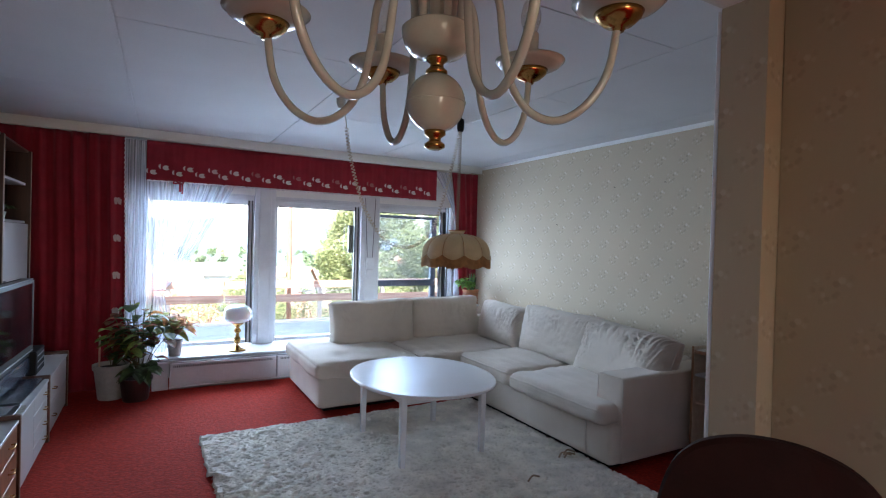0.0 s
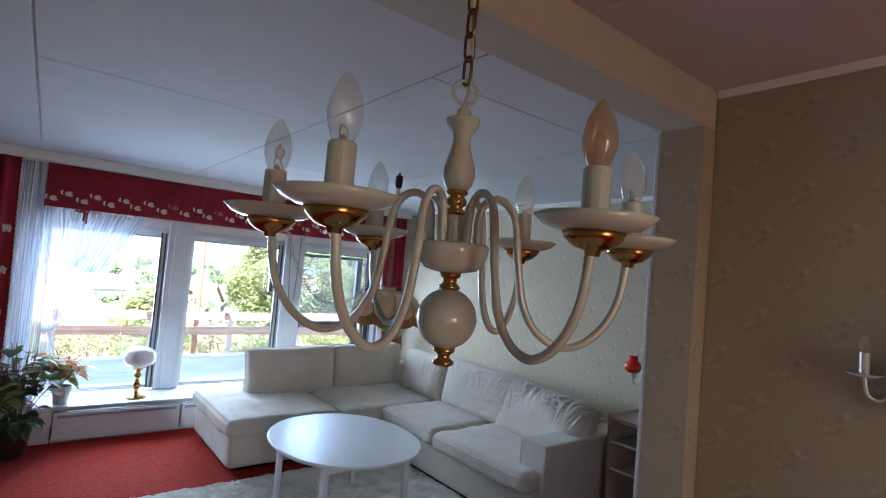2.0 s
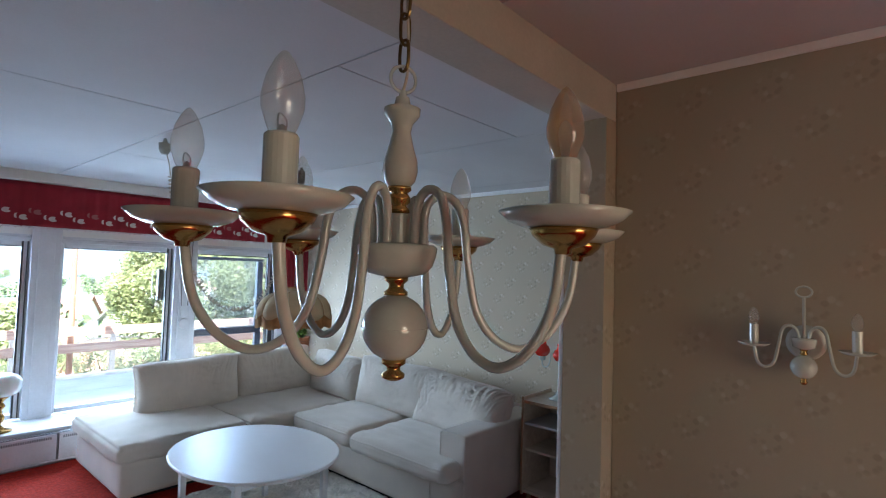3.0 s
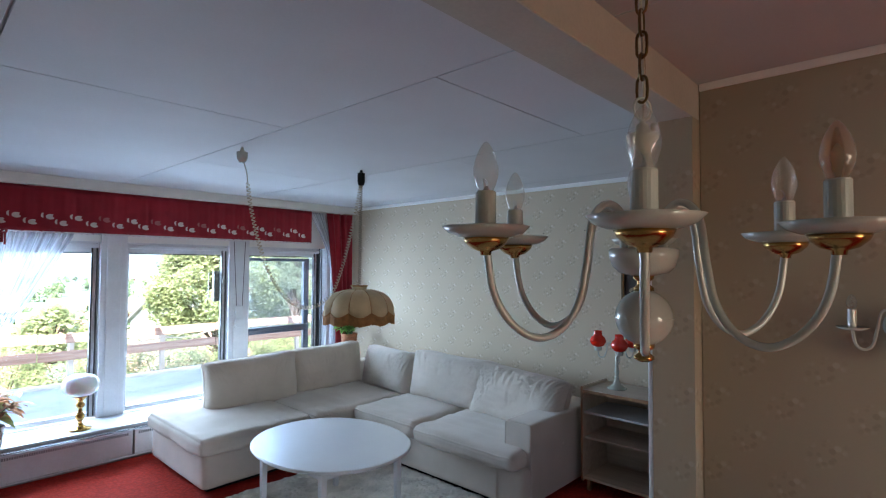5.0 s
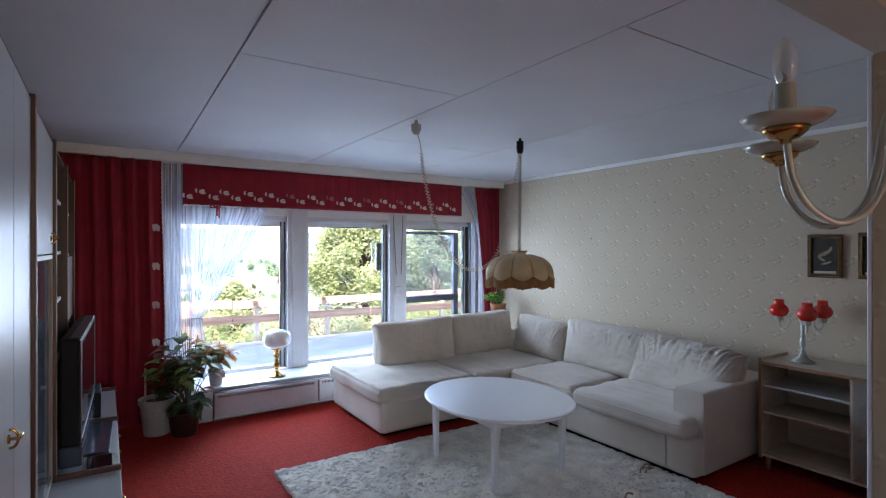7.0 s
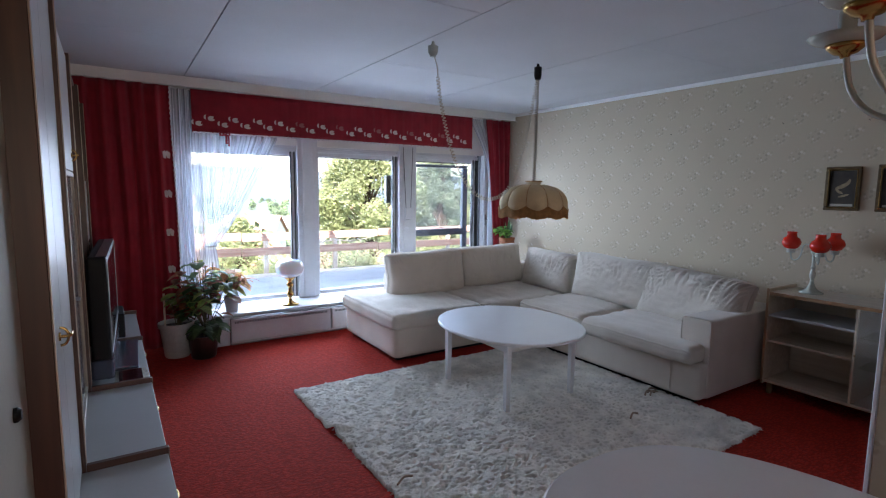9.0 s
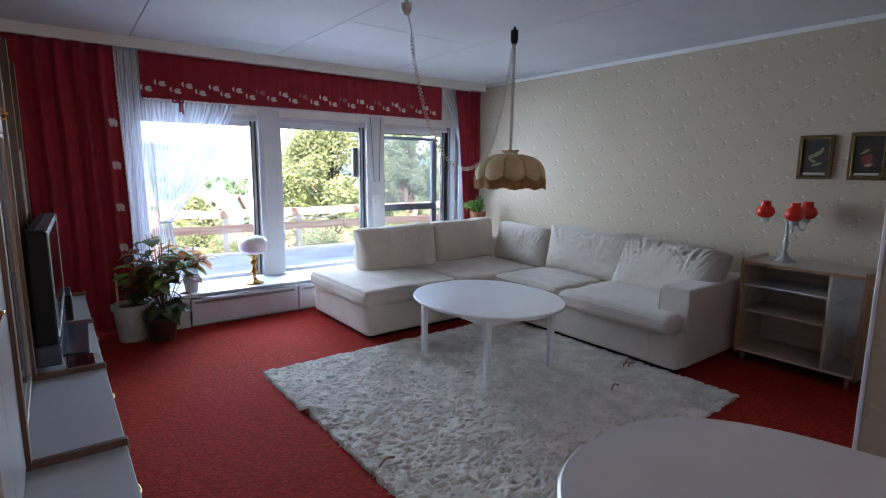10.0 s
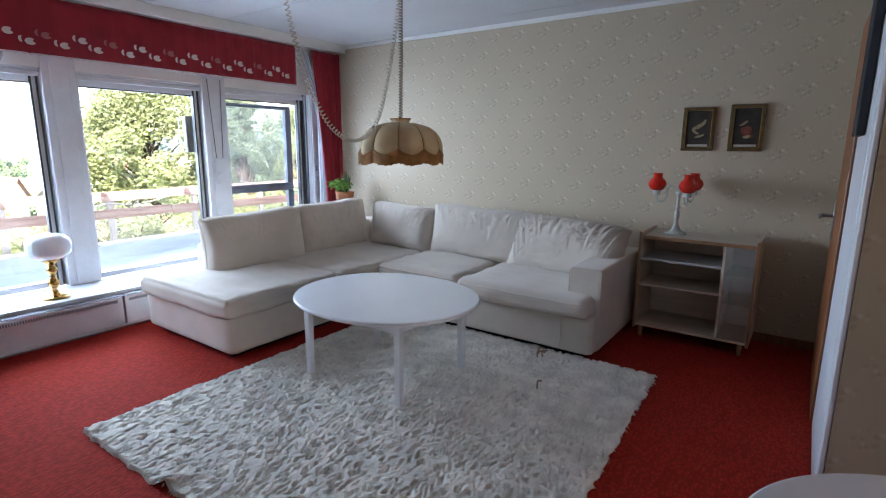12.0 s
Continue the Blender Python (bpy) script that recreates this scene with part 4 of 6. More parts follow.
part("divider", boxes(((CX0 + 0.006, YD, 0.109), (CX1 - 0.013, YD + 0.018, 0.741)), bevel=0.002), PALEWOOD, cab)
part("shelf", boxes(((CX0 + 0.012, YD + 0.019, 0.578), (CX1 - 0.013, CY1 - 0.019, 0.594)), bevel=0.002), FURN_WHITE, cab, "white shelf board")
part("shelf", boxes(((CX0 + 0.03, YD + 0.019, 0.385), (CX1 - 0.013, CY1 - 0.019, 0.401)), bevel=0.002), PALEWOOD, cab)
for z in (0.34, 0.54):
    p = part("glass_shelf", boxes(((CX0 + 0.05, CY0 + 0.02, z), (CX1 - 0.02, YD - 0.001, z + 0.006)), bevel=0.001), clear_glass("shelf_glass", (0.86, 0.94, 0.88), 0.2), cab)
p = part("glass_door", boxes(((CX0 - 0.001, CY0 + 0.021, 0.112), (CX0 + 0.004, YD + 0.003, 0.733))), clear_glass("door_glass", (0.97, 0.99, 0.97), 0.06, 0.16), cab)
p.visible_shadow = False
part("door_knob", lathe(bmesh.new(), [(0, 0), (0.006, 0.002), (0.006, 0.008), (0, 0.01)], (CX0 - 0.012, YD + 0.0, 0.43), 10), BRASS, cab)
for x in (CX0 + 0.04, CX1 - 0.04):
    for y in (CY0 + 0.05, CY1 - 0.05):
        cst = part("castor", boxes(((x - 0.016, y - 0.014, 0.045), (x + 0.016, y + 0.014, 0.089)), bevel=0.002), PALEDARK, cab)
        bm = lathe(bmesh.new(), [(0, -0.012), (0.023, -0.012), (0.027, -0.006), (0.027, 0.006), (0.023, 0.012), (0, 0.012)], (0, 0, 0), 16)
        bmesh.ops.rotate(bm, verts=bm.verts, matrix=Matrix.Rotation(math.pi / 2, 3, "X"))
        bmesh.ops.translate(bm, verts=bm.verts, vec=(x, y, 0.0275))
        part("wheel", bm, PALEDARK, cst, smooth=False)

lamp = thing("candelabra_lamp", (3.40, 2.06, 0.758), "white turned table lamp with three red glass shades on the cabinet", "table lamp", group="")
LC = (3.40, 2.06, 0.7585)
part("stem", lathe(bmesh.new(), [(0, 0), (0.072, 0), (0.075, 0.006), (0.05, 0.018), (0.03, 0.035), (0.017, 0.065), (0.012, 0.08), (0.016, 0.084), (0.010, 0.092), (0.010, 0.10), (0.016, 0.115), (0.019, 0.135), (0.013, 0.165), (0.010, 0.18), (0.019, 0.185), (0.011, 0.195), (0.012, 0.26), (0.010, 0.275), (0.022, 0.285), (0.024, 0.30), (0.012, 0.305), (0.008, 0.32), (0.009, 0.36), (0, 0.37)], LC, 20), PORCELAIN, lamp, smooth=True)
for z in (0.083, 0.183, 0.27):
    part("ring", lathe(bmesh.new(), [(0.0, z - 0.003), (0.013, z - 0.003), (0.014, z + 0.003), (0, z + 0.004)], LC, 14), STEEL, lamp)
REDGLASS = mat("red_glass", (0.72, 0.016, 0.004), 0.16, 0.06, 10, 60, 0.0, coat=0.5)
for k, a in enumerate((92, 212, -28)):
    ca, sa = math.cos(radians(a)), math.sin(radians(a))
    P = lambda r, z: (LC[0] + r * ca, LC[1] + r * sa, LC[2] + z)
    arm = part("arm", tube(bmesh.new(), spline([P(0.01, 0.295), P(0.03, 0.335), P(0.055, 0.345), P(0.075, 0.325), P(0.083, 0.27), P(0.10, 0.235), P(0.125, 0.225), P(0.145, 0.24), P(0.15, 0.29)], 5), 0.0055, 8), PORCELAIN, lamp, smooth=True)
    part("cup", lathe(bmesh.new(), [(0, 0.275), (0.025, 0.277), (0.028, 0.302), (0.024, 0.306), (0, 0.306)], P(0.15, 0), 16), PORCELAIN, arm, smooth=False)
    prof = [(0.024, 0.305), (0.044, 0.313), (0.060, 0.338), (0.062, 0.355), (0.050, 0.382), (0.034, 0.393), (0.030, 0.418), (0.034, 0.428)]
    part("glass_shade", lathe(bmesh.new(), prof + [(r - 0.002, z) for r, z in reversed(prof)], P(0.15, 0), 24), REDGLASS, arm, "glossy red glass shade", smooth=True)

# pictures
def picture(y0, y1, z0, z1, label, blobs):
    th = thing("framed_picture", (XR - 0.01, (y0 + y1) / 2, z0), label, "picture", group="pictures on the papered wall")
    w, d0, d1 = 0.022, XR - 0.024, XR - 0.001
    for lo, hi in (((d0, y0, z0), (d1, y1, z0 + w)), ((d0, y0, z1 - w), (d1, y1, z1)), ((d0, y0, z0 + w), (d1, y0 + w, z1 - w)), ((d0, y1 - w, z0 + w), (d1, y1, z1 - w))):
        part("moulding", boxes((lo, hi), bevel=0.004), mat("dark_gilt_wood", (0.12, 0.07, 0.025), 0.35, 0.3, 30, 200, 0.2), th)
    iw = w + 0.005
    for lo, hi in (((d0 - 0.004, y0 + w - 0.004, z0 + w - 0.003), (d0 + 0.004, y1 - w + 0.004, z0 + w + 0.003)), ((d0 - 0.004, y0 + w - 0.004, z1 - w - 0.003), (d0 + 0.004, y1 - w + 0.004, z1 - w + 0.003)), ((d0 - 0.004, y0 + w - 0.003, z0 + w + 0.004), (d0 + 0.004, y0 + w + 0.003, z1 - w - 0.004)), ((d0 - 0.004, y1 - w - 0.003, z0 + w + 0.004), (d0 + 0.004, y1 - w + 0.003, z1 - w - 0.004))):
        part("gilt_line", boxes((lo, hi), bevel=0.002), BRASS, th, "thin gilt inner line")
    part("print", boxes(((XR - 0.014, y0 + iw, z0 + iw), (XR - 0.010, y1 - iw, z1 - iw))), mat("dark_print", (0.035, 0.026, 0.018), 0.5, 0.35, 14, 50, 0.0), th, "dark print")
    part("caption_strip", boxes(((XR - 0.0165, y0 + iw + 0.012, z0 + iw + 0.004), (XR - 0.0145, y1 - iw - 0.012, z0 + iw + 0.02))), mat("paper_strip", (0.5, 0.48, 0.42), 0.7), th, "pale strip")
    cy, cz = (y0 + y1) / 2, (z0 + z1) / 2
    deep = 0.0141
    for name, col, pts in blobs:
        for (u, v, a, b, rot) in pts:
            deep += 0.0004
            bm = bmesh.new()
            ring = []
            for k in range(12):
                t = 2 * math.pi * k / 12
                x, y = a * math.cos(t), b * math.sin(t) * (1 + 0.2 * math.sin(3 * t))
                ring.append(bm.verts.new((XR - deep, cy - u - x * math.cos(rot) + y * math.sin(rot), cz + v + x * math.sin(rot) + y * math.cos(rot))))
            f = bm.faces.new(ring)
            bmesh.ops.translate(bm, verts=[v for g in bmesh.ops.extrude_face_region(bm, geom=[f])["geom"] if isinstance(g, bmesh.types.BMVert) for v in [g]], vec=(-0.0015, 0, 0))
            part("painted_shape", bm, mat(name, col, 0.6, 0.25, 40, 120, 0.1), th)


picture(1.91, 2.125, 1.345, 1.655, "dark print with a pale shape in a gilt wooden frame", [("cream_shape", (0.36, 0.28, 0.17), [(0.0, 0.02, 0.05, 0.014, 0.5), (-0.02, -0.02, 0.03, 0.009, -0.6), (0.01, -0.05, 0.035, 0.008, 0.3), (0.035, 0.05, 0.02, 0.01, 1.0)])])
picture(1.605, 1.82, 1.345, 1.665, "dark print with a red shape in a gilt wooden frame", [("dull_red_shape", (0.22, 0.05, 0.03), [(0.0, -0.02, 0.035, 0.035, 0.3), (0.015, -0.055, 0.03, 0.014, -0.2)]), ("cream_shape", (0.36, 0.28, 0.17), [(0.005, -0.06, 0.025, 0.01, 0.2), (-0.02, 0.03, 0.03, 0.008, 0.6)])])
for k, (y, z) in enumerate(((2.86, 1.99), (4.16, 1.66), (3.4, 1.99), (1.9, 1.97), (2.45, 2.0))):
    nail = part("nail", tube(bmesh.new(), [(XR, y, z), (XR - 0.015, y, z + 0.003)], 0.003, 6), BLACK, label="small dark nail in the cream papered wall", category="nail")

# pendant lamp
pend = thing("pendant_lamp", (2.03, 3.47, 1.47), "linen pendant lamp with scallops and brown fringe on coiled cord", "pendant lamp")
PC = (2.03, 3.48, 0)
LINEN = mat("linen_shade", (0.52, 0.40, 0.24), 0.9, 0.1, 8, 300, 0.3)
FRINGE = mat("brown_fringe", (0.34, 0.17, 0.06), 0.9, 0.2, 20, 300, 0.3)


def shade_r(t):
    return [0.08, 0.125, 0.177, 0.216, 0.24, 0.252, 0.254][t]


SZ = [1.508, 1.499, 1.482, 1.452, 1.415, 1.375, 1.345]
NP = 10
for s in range(NP):
    bm = bmesh.new()
    rows = []
    m = 10
    for t in range(7):
        row = []
        for i in range(m + 1):
            u = i / m
            a = 2 * math.pi * (s + u) / NP
            puff = 1 + 0.055 * math.sin(math.pi * u) * min(1, t / 2)
            r = shade_r(t) * puff
            z = SZ[t] - (0.034 * math.sin(math.pi * u) if t == 6 else 0)
            row.append(bm.verts.new((PC[0] + r * math.cos(a), PC[1] + r * math.sin(a), z)))
        rows.append(row)
    for a, b in zip(rows, rows[1:]):
        for i in range(m):
            bm.faces.new((a[i], a[i + 1], b[i + 1], b[i]))
    ob = part("panel", bm, LINEN, pend, smooth=True)
    mesh_mod(ob, "SOLIDIFY", thickness=0.003, offset=0)
    a = 2 * math.pi * s / NP
    part("rib", tube(bmesh.new(), [(PC[0] + (shade_r(t) + 0.002) * math.cos(a), PC[1] + (shade_r(t) + 0.002) * math.sin(a), SZ[t]) for t in range(7)], 0.0025, 5), FRINGE, pend)
    bm = bmesh.new()
    tube(bm, [(PC[0] + 0.260 * (1 + 0.05 * math.sin(math.pi * i / m)) * math.cos(2 * math.pi * (s + i / m) / NP), PC[1] + 0.260 * (1 + 0.05 * math.sin(math.pi * i / m)) * math.sin(2 * math.pi * (s + i / m) / NP), 1.345 - 0.034 * math.sin(math.pi * i / m)) for i in range(m + 1)], 0.0045, 5)
    for i in range(26):
        u = (i + 0.5) / 26
        a = 2 * math.pi * (s + u) / NP
        r = 0.257 * (1 + 0.05 * math.sin(math.pi * u))
        z1 = 1.343 - 0.034 * math.sin(math.pi * u)
        z0 = 1.266 - 0.016 * math.sin(math.pi * u) + random.uniform(-0.004, 0.004)
        w = 0.0028
        x, y = PC[0] + r * math.cos(a), PC[1] + r * math.sin(a)
        box(bm, (x - w, y - w, z0), (x + w, y + w, z1))
    part("fringe", bm, FRINGE, pend, "brown tassel fringe", kind="stuff")
part("collar", lathe(bmesh.new(), [(0.052, 1.497), (0.052, 1.512), (0.062, 1.532), (0.06, 1.533), (0.05, 1.512), (0.05, 1.497)], PC, 24), LINEN, pend)
part("collar_edge", lathe(bmesh.new(), [(0.056, 1.529), (0.066, 1.531), (0.066, 1.538), (0.056, 1.538)], PC, 24), FRINGE, pend)
part("lamp_socket", lathe(bmesh.new(), [(0, 1.36), (0.03, 1.38), (0.02, 1.42), (0.02, 1.50), (0.006, 1.52), (0, 1.53)], PC, 16), PORCELAIN, pend)


def coil(pts, r, wire, turns):
    pts = spline(pts, 14)
    ds = [0.0]
    for a, b in zip(pts, pts[1:]):
        ds.append(ds[-1] + (b - a).length)
    out, n = [], turns * 7
    for i in range(n + 1):
        s = ds[-1] * i / n
        k = max(j for j in range(len(ds)) if ds[j] <= s + 1e-9)
        k = min(k, len(pts) - 2)
        f = (s - ds[k]) / max(1e-9, ds[k + 1] - ds[k])
        p, d = pts[k].lerp(pts[k + 1], f), (pts[k + 1] - pts[k]).normalized()
        side = d.cross(Vector((0.3, 0.9, 0.1))).normalized()
        up = side.cross(d)
        a = 2 * math.pi * i / 7
        out.append(p + side * math.cos(a) * r + up * math.sin(a) * r)
    return tube(bmesh.new(), out, wire, 5)


CORD = mat("beige_cord", (0.50, 0.44, 0.34), 0.6, 0.1)
HB, HW = (2.03, 3.47), (1.06, 3.42)
part("coiled_cord", coil([(PC[0], PC[1], 1.51), (HB[0], HB[1], 2.30)], 0.012, 0.0034, 46), mat("brown_cord", (0.24, 0.19, 0.14), 0.6), pend)
part("coiled_cord", coil([(HB[0] - 0.01, HB[1], 2.30), (1.97, 3.46, 2.08), (1.88, 3.46, 1.75), (1.78, 3.45, 1.52), (1.66, 3.44, 1.42), (1.52, 3.43, 1.40), (1.38, 3.42, 1.47), (1.26, 3.42, 1.63), (1.18, 3.42, 1.83), (1.12, 3.42, 2.06), (1.10, 3.42, 2.20)], 0.0115, 0.0034, 90), CORD, pend)
part("straight_cord", tube(bmesh.new(), spline([(1.10, 3.42, 2.20), (1.09, 3.42, 2.27), (HW[0] + 0.01, HW[1], 2.33)], 5), 0.003, 6), CORD, pend)
part("ceiling_cup", lathe(bmesh.new(), [(0, 2.30), (0.022, 2.303), (0.028, 2.33), (0.028, 2.395), (0.012, 2.40), (0.008, H), (0, H)], (HB[0], HB[1], 0), 20), BLACK, pend, "dark ceiling cup")
part("ceiling_cup", lathe(bmesh.new(), [(0, 2.32), (0.018, 2.325), (0.032, 2.35), (0.034, 2.39), (0.014, 2.395), (0.008, H), (0, H)], (HW[0], HW[1], 0), 20), PORCELAIN, pend, "white ceiling cup")

# chandelier
CH = (0.288, 0.611)
chan = thing("chandelier", (CH[0], CH[1], H), "cream enamelled chandelier with six curved arms and brass cups", "chandelier")
c3 = (CH[0], CH[1], 0)
part("vase", lathe(bmesh.new(), [(0.008, 1.898), (0.010, 1.888), (0.022, 1.884), (0.021, 1.876), (0.013, 1.866), (0.011, 1.856), (0.014, 1.842), (0.020, 1.822), (0.021, 1.810), (0.018, 1.798), (0.012, 1.791), (0, 1.79)], c3, 24), PORCELAIN, chan, smooth=True)
part("brass_neck", lathe(bmesh.new(), [(0, 1.792), (0.014, 1.791), (0.014, 1.787), (0.009, 1.784), (0.013, 1.779), (0.013, 1.773), (0.008, 1.769), (0.012, 1.765), (0.013, 1.761), (0, 1.759)], c3, 24), BRASS, chan, smooth=True)
part("sleeve", lathe(bmesh.new(), [(0, 1.759), (0.0125, 1.759), (0.0125, 1.72), (0, 1.72)], c3, 20), PORCELAIN, chan)
part("saucer", lathe(bmesh.new(), [(0, 1.722), (0.044, 1.723), (0.047, 1.720), (0.046, 1.711), (0.042, 1.698), (0.033, 1.689), (0.015, 1.685), (0, 1.684)], c3, 32), PORCELAIN, chan, smooth=True)
part("brass_neck", lathe(bmesh.new(), [(0, 1.686), (0.014, 1.685), (0.014, 1.681), (0.009, 1.677), (0.009, 1.672), (0.014, 1.668), (0.014, 1.664), (0, 1.663)], c3, 24), BRASS, chan, smooth=True)
sph = [(0.0385 * math.sin(math.pi * k / 16), 1.6265 + 0.0385 * math.cos(math.pi * k / 16)) for k in range(1, 16)]
part("globe", lathe(bmesh.new(), [(0, 1.665)] + sph + [(0, 1.588)], c3, 32), PORCELAIN, chan, smooth=True)
part("globe_seam", lathe(bmesh.new(), [(0.0375, 1.6255), (0.0395, 1.6255), (0.0395, 1.6272), (0.0375, 1.6272)], c3, 32), PORCELAIN, chan)
part("finial", lathe(bmesh.new(), [(0, 1.591), (0.014, 1.590), (0.014, 1.585), (0.008, 1.581), (0.008, 1.577), (0.0135, 1.573), (0.0135, 1.569), (0.008, 1.566), (0, 1.566)], c3, 24), BRASS, chan, smooth=True)
bm = tube(bmesh.new(), [(CH[0], CH[1], 1.89), (CH[0], CH[1], 1.906)], 0.0045, 8)
tube(bm, [(CH[0] + 0.015 * math.cos(a), CH[1] - 0.006 * math.cos(a), 1.920 + 0.016 * math.sin(a)) for a in [2 * math.pi * i / 20 for i in range(20)]], 0.0022, 6, closed=True)
part("ring", bm, PORCELAIN, chan, smooth=True)
z, k = 1.949, 0
while z < H - 0.02:
    ax, ay = (0.0075, 0) if k % 2 else (0, 0.0075)
    part("chain_link", tube(bmesh.new(), [(CH[0] + ax * math.cos(a), CH[1] + ay * math.cos(a), z + (0.019 if math.sin(a) > 0 else -0.019) * abs(math.sin(a)) ** 0.5) for a in [2 * math.pi * i / 16 for i in range(16)]], 0.0022, 6, closed=True), mat("dark_brass", (0.16, 0.10, 0.04), 0.3, 0.2, metal=1.0), chan)
    z += 0.032
    k += 1
part("wire", tube(bmesh.new(), spline([(CH[0], CH[1], 1.905), (CH[0] + 0.007, CH[1], 1.95), (CH[0] - 0.003, CH[1], 2.1), (CH[0] + 0.004, CH[1], 2.25), (CH[0], CH[1], H)], 6), 0.002, 6), CORD, chan)
part("ceiling_rose", lathe(bmesh.new(), [(0.008, 2.36), (0.03, 2.375), (0.04, 2.41), (0.04, H + 0.011), (0, H + 0.011)], c3, 24), PORCELAIN, chan, smooth=True)
for k, (turn, reach) in enumerate(((-93, 0.221), (-38, 0.226), (21.5, 0.236), (85.5, 0.231), (145.5, 0.231), (202, 0.225))):
    a = radians(turn)
    ca, sa = math.cos(a), math.sin(a)
    P = lambda r, z, g=reach / 0.232: (CH[0] + r * g * ca, CH[1] + r * g * sa, z)
    pts = [P(0.030, 1.715), P(0.031, 1.75), P(0.036, 1.773), P(0.052, 1.784), P(0.070, 1.776), P(0.081, 1.752), P(0.088, 1.70), P(0.100, 1.647), P(0.125, 1.613), P(0.160, 1.602), P(0.196, 1.622), P(0.221, 1.663), P(0.231, 1.722)]
    arm = part("arm", tube(bmesh.new(), spline(pts, 6), 0.0052, 10), PORCELAIN, chan, smooth=True)
    q = P(0.232, 0)
    part("drip_dish", lathe(bmesh.new(), [(0, 1.7365), (0.035, 1.737), (0.048, 1.742), (0.0560, 1.7485), (0.0575, 1.748), (0.049, 1.740), (0.036, 1.7350), (0.012, 1.733), (0, 1.733)], q, 36), PORCELAIN, arm, "cream drip dish", smooth=True)
    part("brass_cup", lathe(bmesh.new(), [(0, 1.7328), (0.030, 1.7335), (0.027, 1.727), (0.018, 1.719), (0.008, 1.716), (0.007, 1.711), (0, 1.711)], q, 30), BRASS, arm, "polished brass cup", smooth=True)
    part("candle_sleeve", lathe(bmesh.new(), [(0, 1.738), (0.0135, 1.738), (0.0135, 1.793), (0.012, 1.795), (0, 1.794)], q, 22), PORCELAIN, arm, "cream candle sleeve")
    prof = [(0.009, 1.794), (0.0125, 1.802), (0.0165, 1.815), (0.0168, 1.825), (0.0135, 1.840), (0.0075, 1.853), (0.003, 1.859), (0, 1.861)]
    b = part("bulb", lathe(bmesh.new(), prof, q, 24), BULB_AMBER if k == 0 else BULB, arm, "amber candle bulb" if k == 0 else "clear candle bulb", smooth=True)
    b.visible_shadow = False
    bm = tube(bmesh.new(), spline([(q[0] - 0.003, q[1], 1.795), (q[0] - 0.004, q[1], 1.806), (q[0], q[1] + 0.004, 1.812), (q[0] + 0.004, q[1], 1.806), (q[0] + 0.003, q[1], 1.795)], 3), 0.0007, 4)
    lathe(bm, [(0, 1.794), (0.0045, 1.795), (0.003, 1.801), (0, 1.803)], q, 8)
    part("filament", bm, STEEL, arm)

chan.location.z -= 0.012

# wall sconce
SY = 0.372
sc = thing("wall_sconce", (XD, SY, 1.5), "cream enamelled two-armed wall lamp with candle bulbs on beige wallpaper", "wall lamp")


def flat_x(bm, y, z, x):
    bmesh.ops.rotate(bm, verts=bm.verts, matrix=Matrix.Rotation(-math.pi / 2, 3, "Y"))
    bmesh.ops.translate(bm, verts=bm.verts, vec=(x, y, z))
    return bm


SX = XD - 0.055
part("wall_plate", flat_x(lathe(bmesh.new(), [(0, 0), (0.048, 0), (0.052, 0.006), (0.040, 0.016), (0, 0.02)], (0, 0, 0), 28), SY, 1.515, XD), PORCELAIN, sc, smooth=True)
part("bracket", tube(bmesh.new(), [(XD - 0.012, SY, 1.515), (SX, SY, 1.515)], 0.008, 8), PORCELAIN, sc)
part("body", lathe(bmesh.new(), [(0, 1.532), (0.030, 1.532), (0.031, 1.524), (0.028, 1.506), (0.012, 1.499), (0, 1.498)], (SX, SY, 0), 24), PORCELAIN, sc, smooth=True)
part("brass_neck", lathe(bmesh.new(), [(0, 1.50), (0.011, 1.499), (0.007, 1.492), (0.011, 1.487), (0.007, 1.482), (0, 1.481)], (SX, SY, 0), 18), BRASS, sc, smooth=True)
part("globe", lathe(bmesh.new(), [(0, 1.482)] + [(0.034 * math.sin(math.pi * k / 12), 1.448 + 0.034 * math.cos(math.pi * k / 12)) for k in range(1, 12)] + [(0, 1.414)], (SX, SY, 0), 24), PORCELAIN, sc, smooth=True)
part("finial", lathe(bmesh.new(), [(0, 1.417), (0.011, 1.416), (0.006, 1.410), (0.010, 1.404), (0.006, 1.397), (0, 1.397)], (SX, SY, 0), 16), BRASS, sc, smooth=True)
part("stem", tube(bmesh.new(), [(SX, SY, 1.53), (SX, SY, 1.652)], 0.0045, 8), PORCELAIN, sc)
part("ring", tube(bmesh.new(), [(SX, SY + 0.020 * math.cos(a), 1.667 + 0.016 * math.sin(a)) for a in [2 * math.pi * i / 20 for i in range(20)]], 0.0032, 6, closed=True), PORCELAIN, sc)
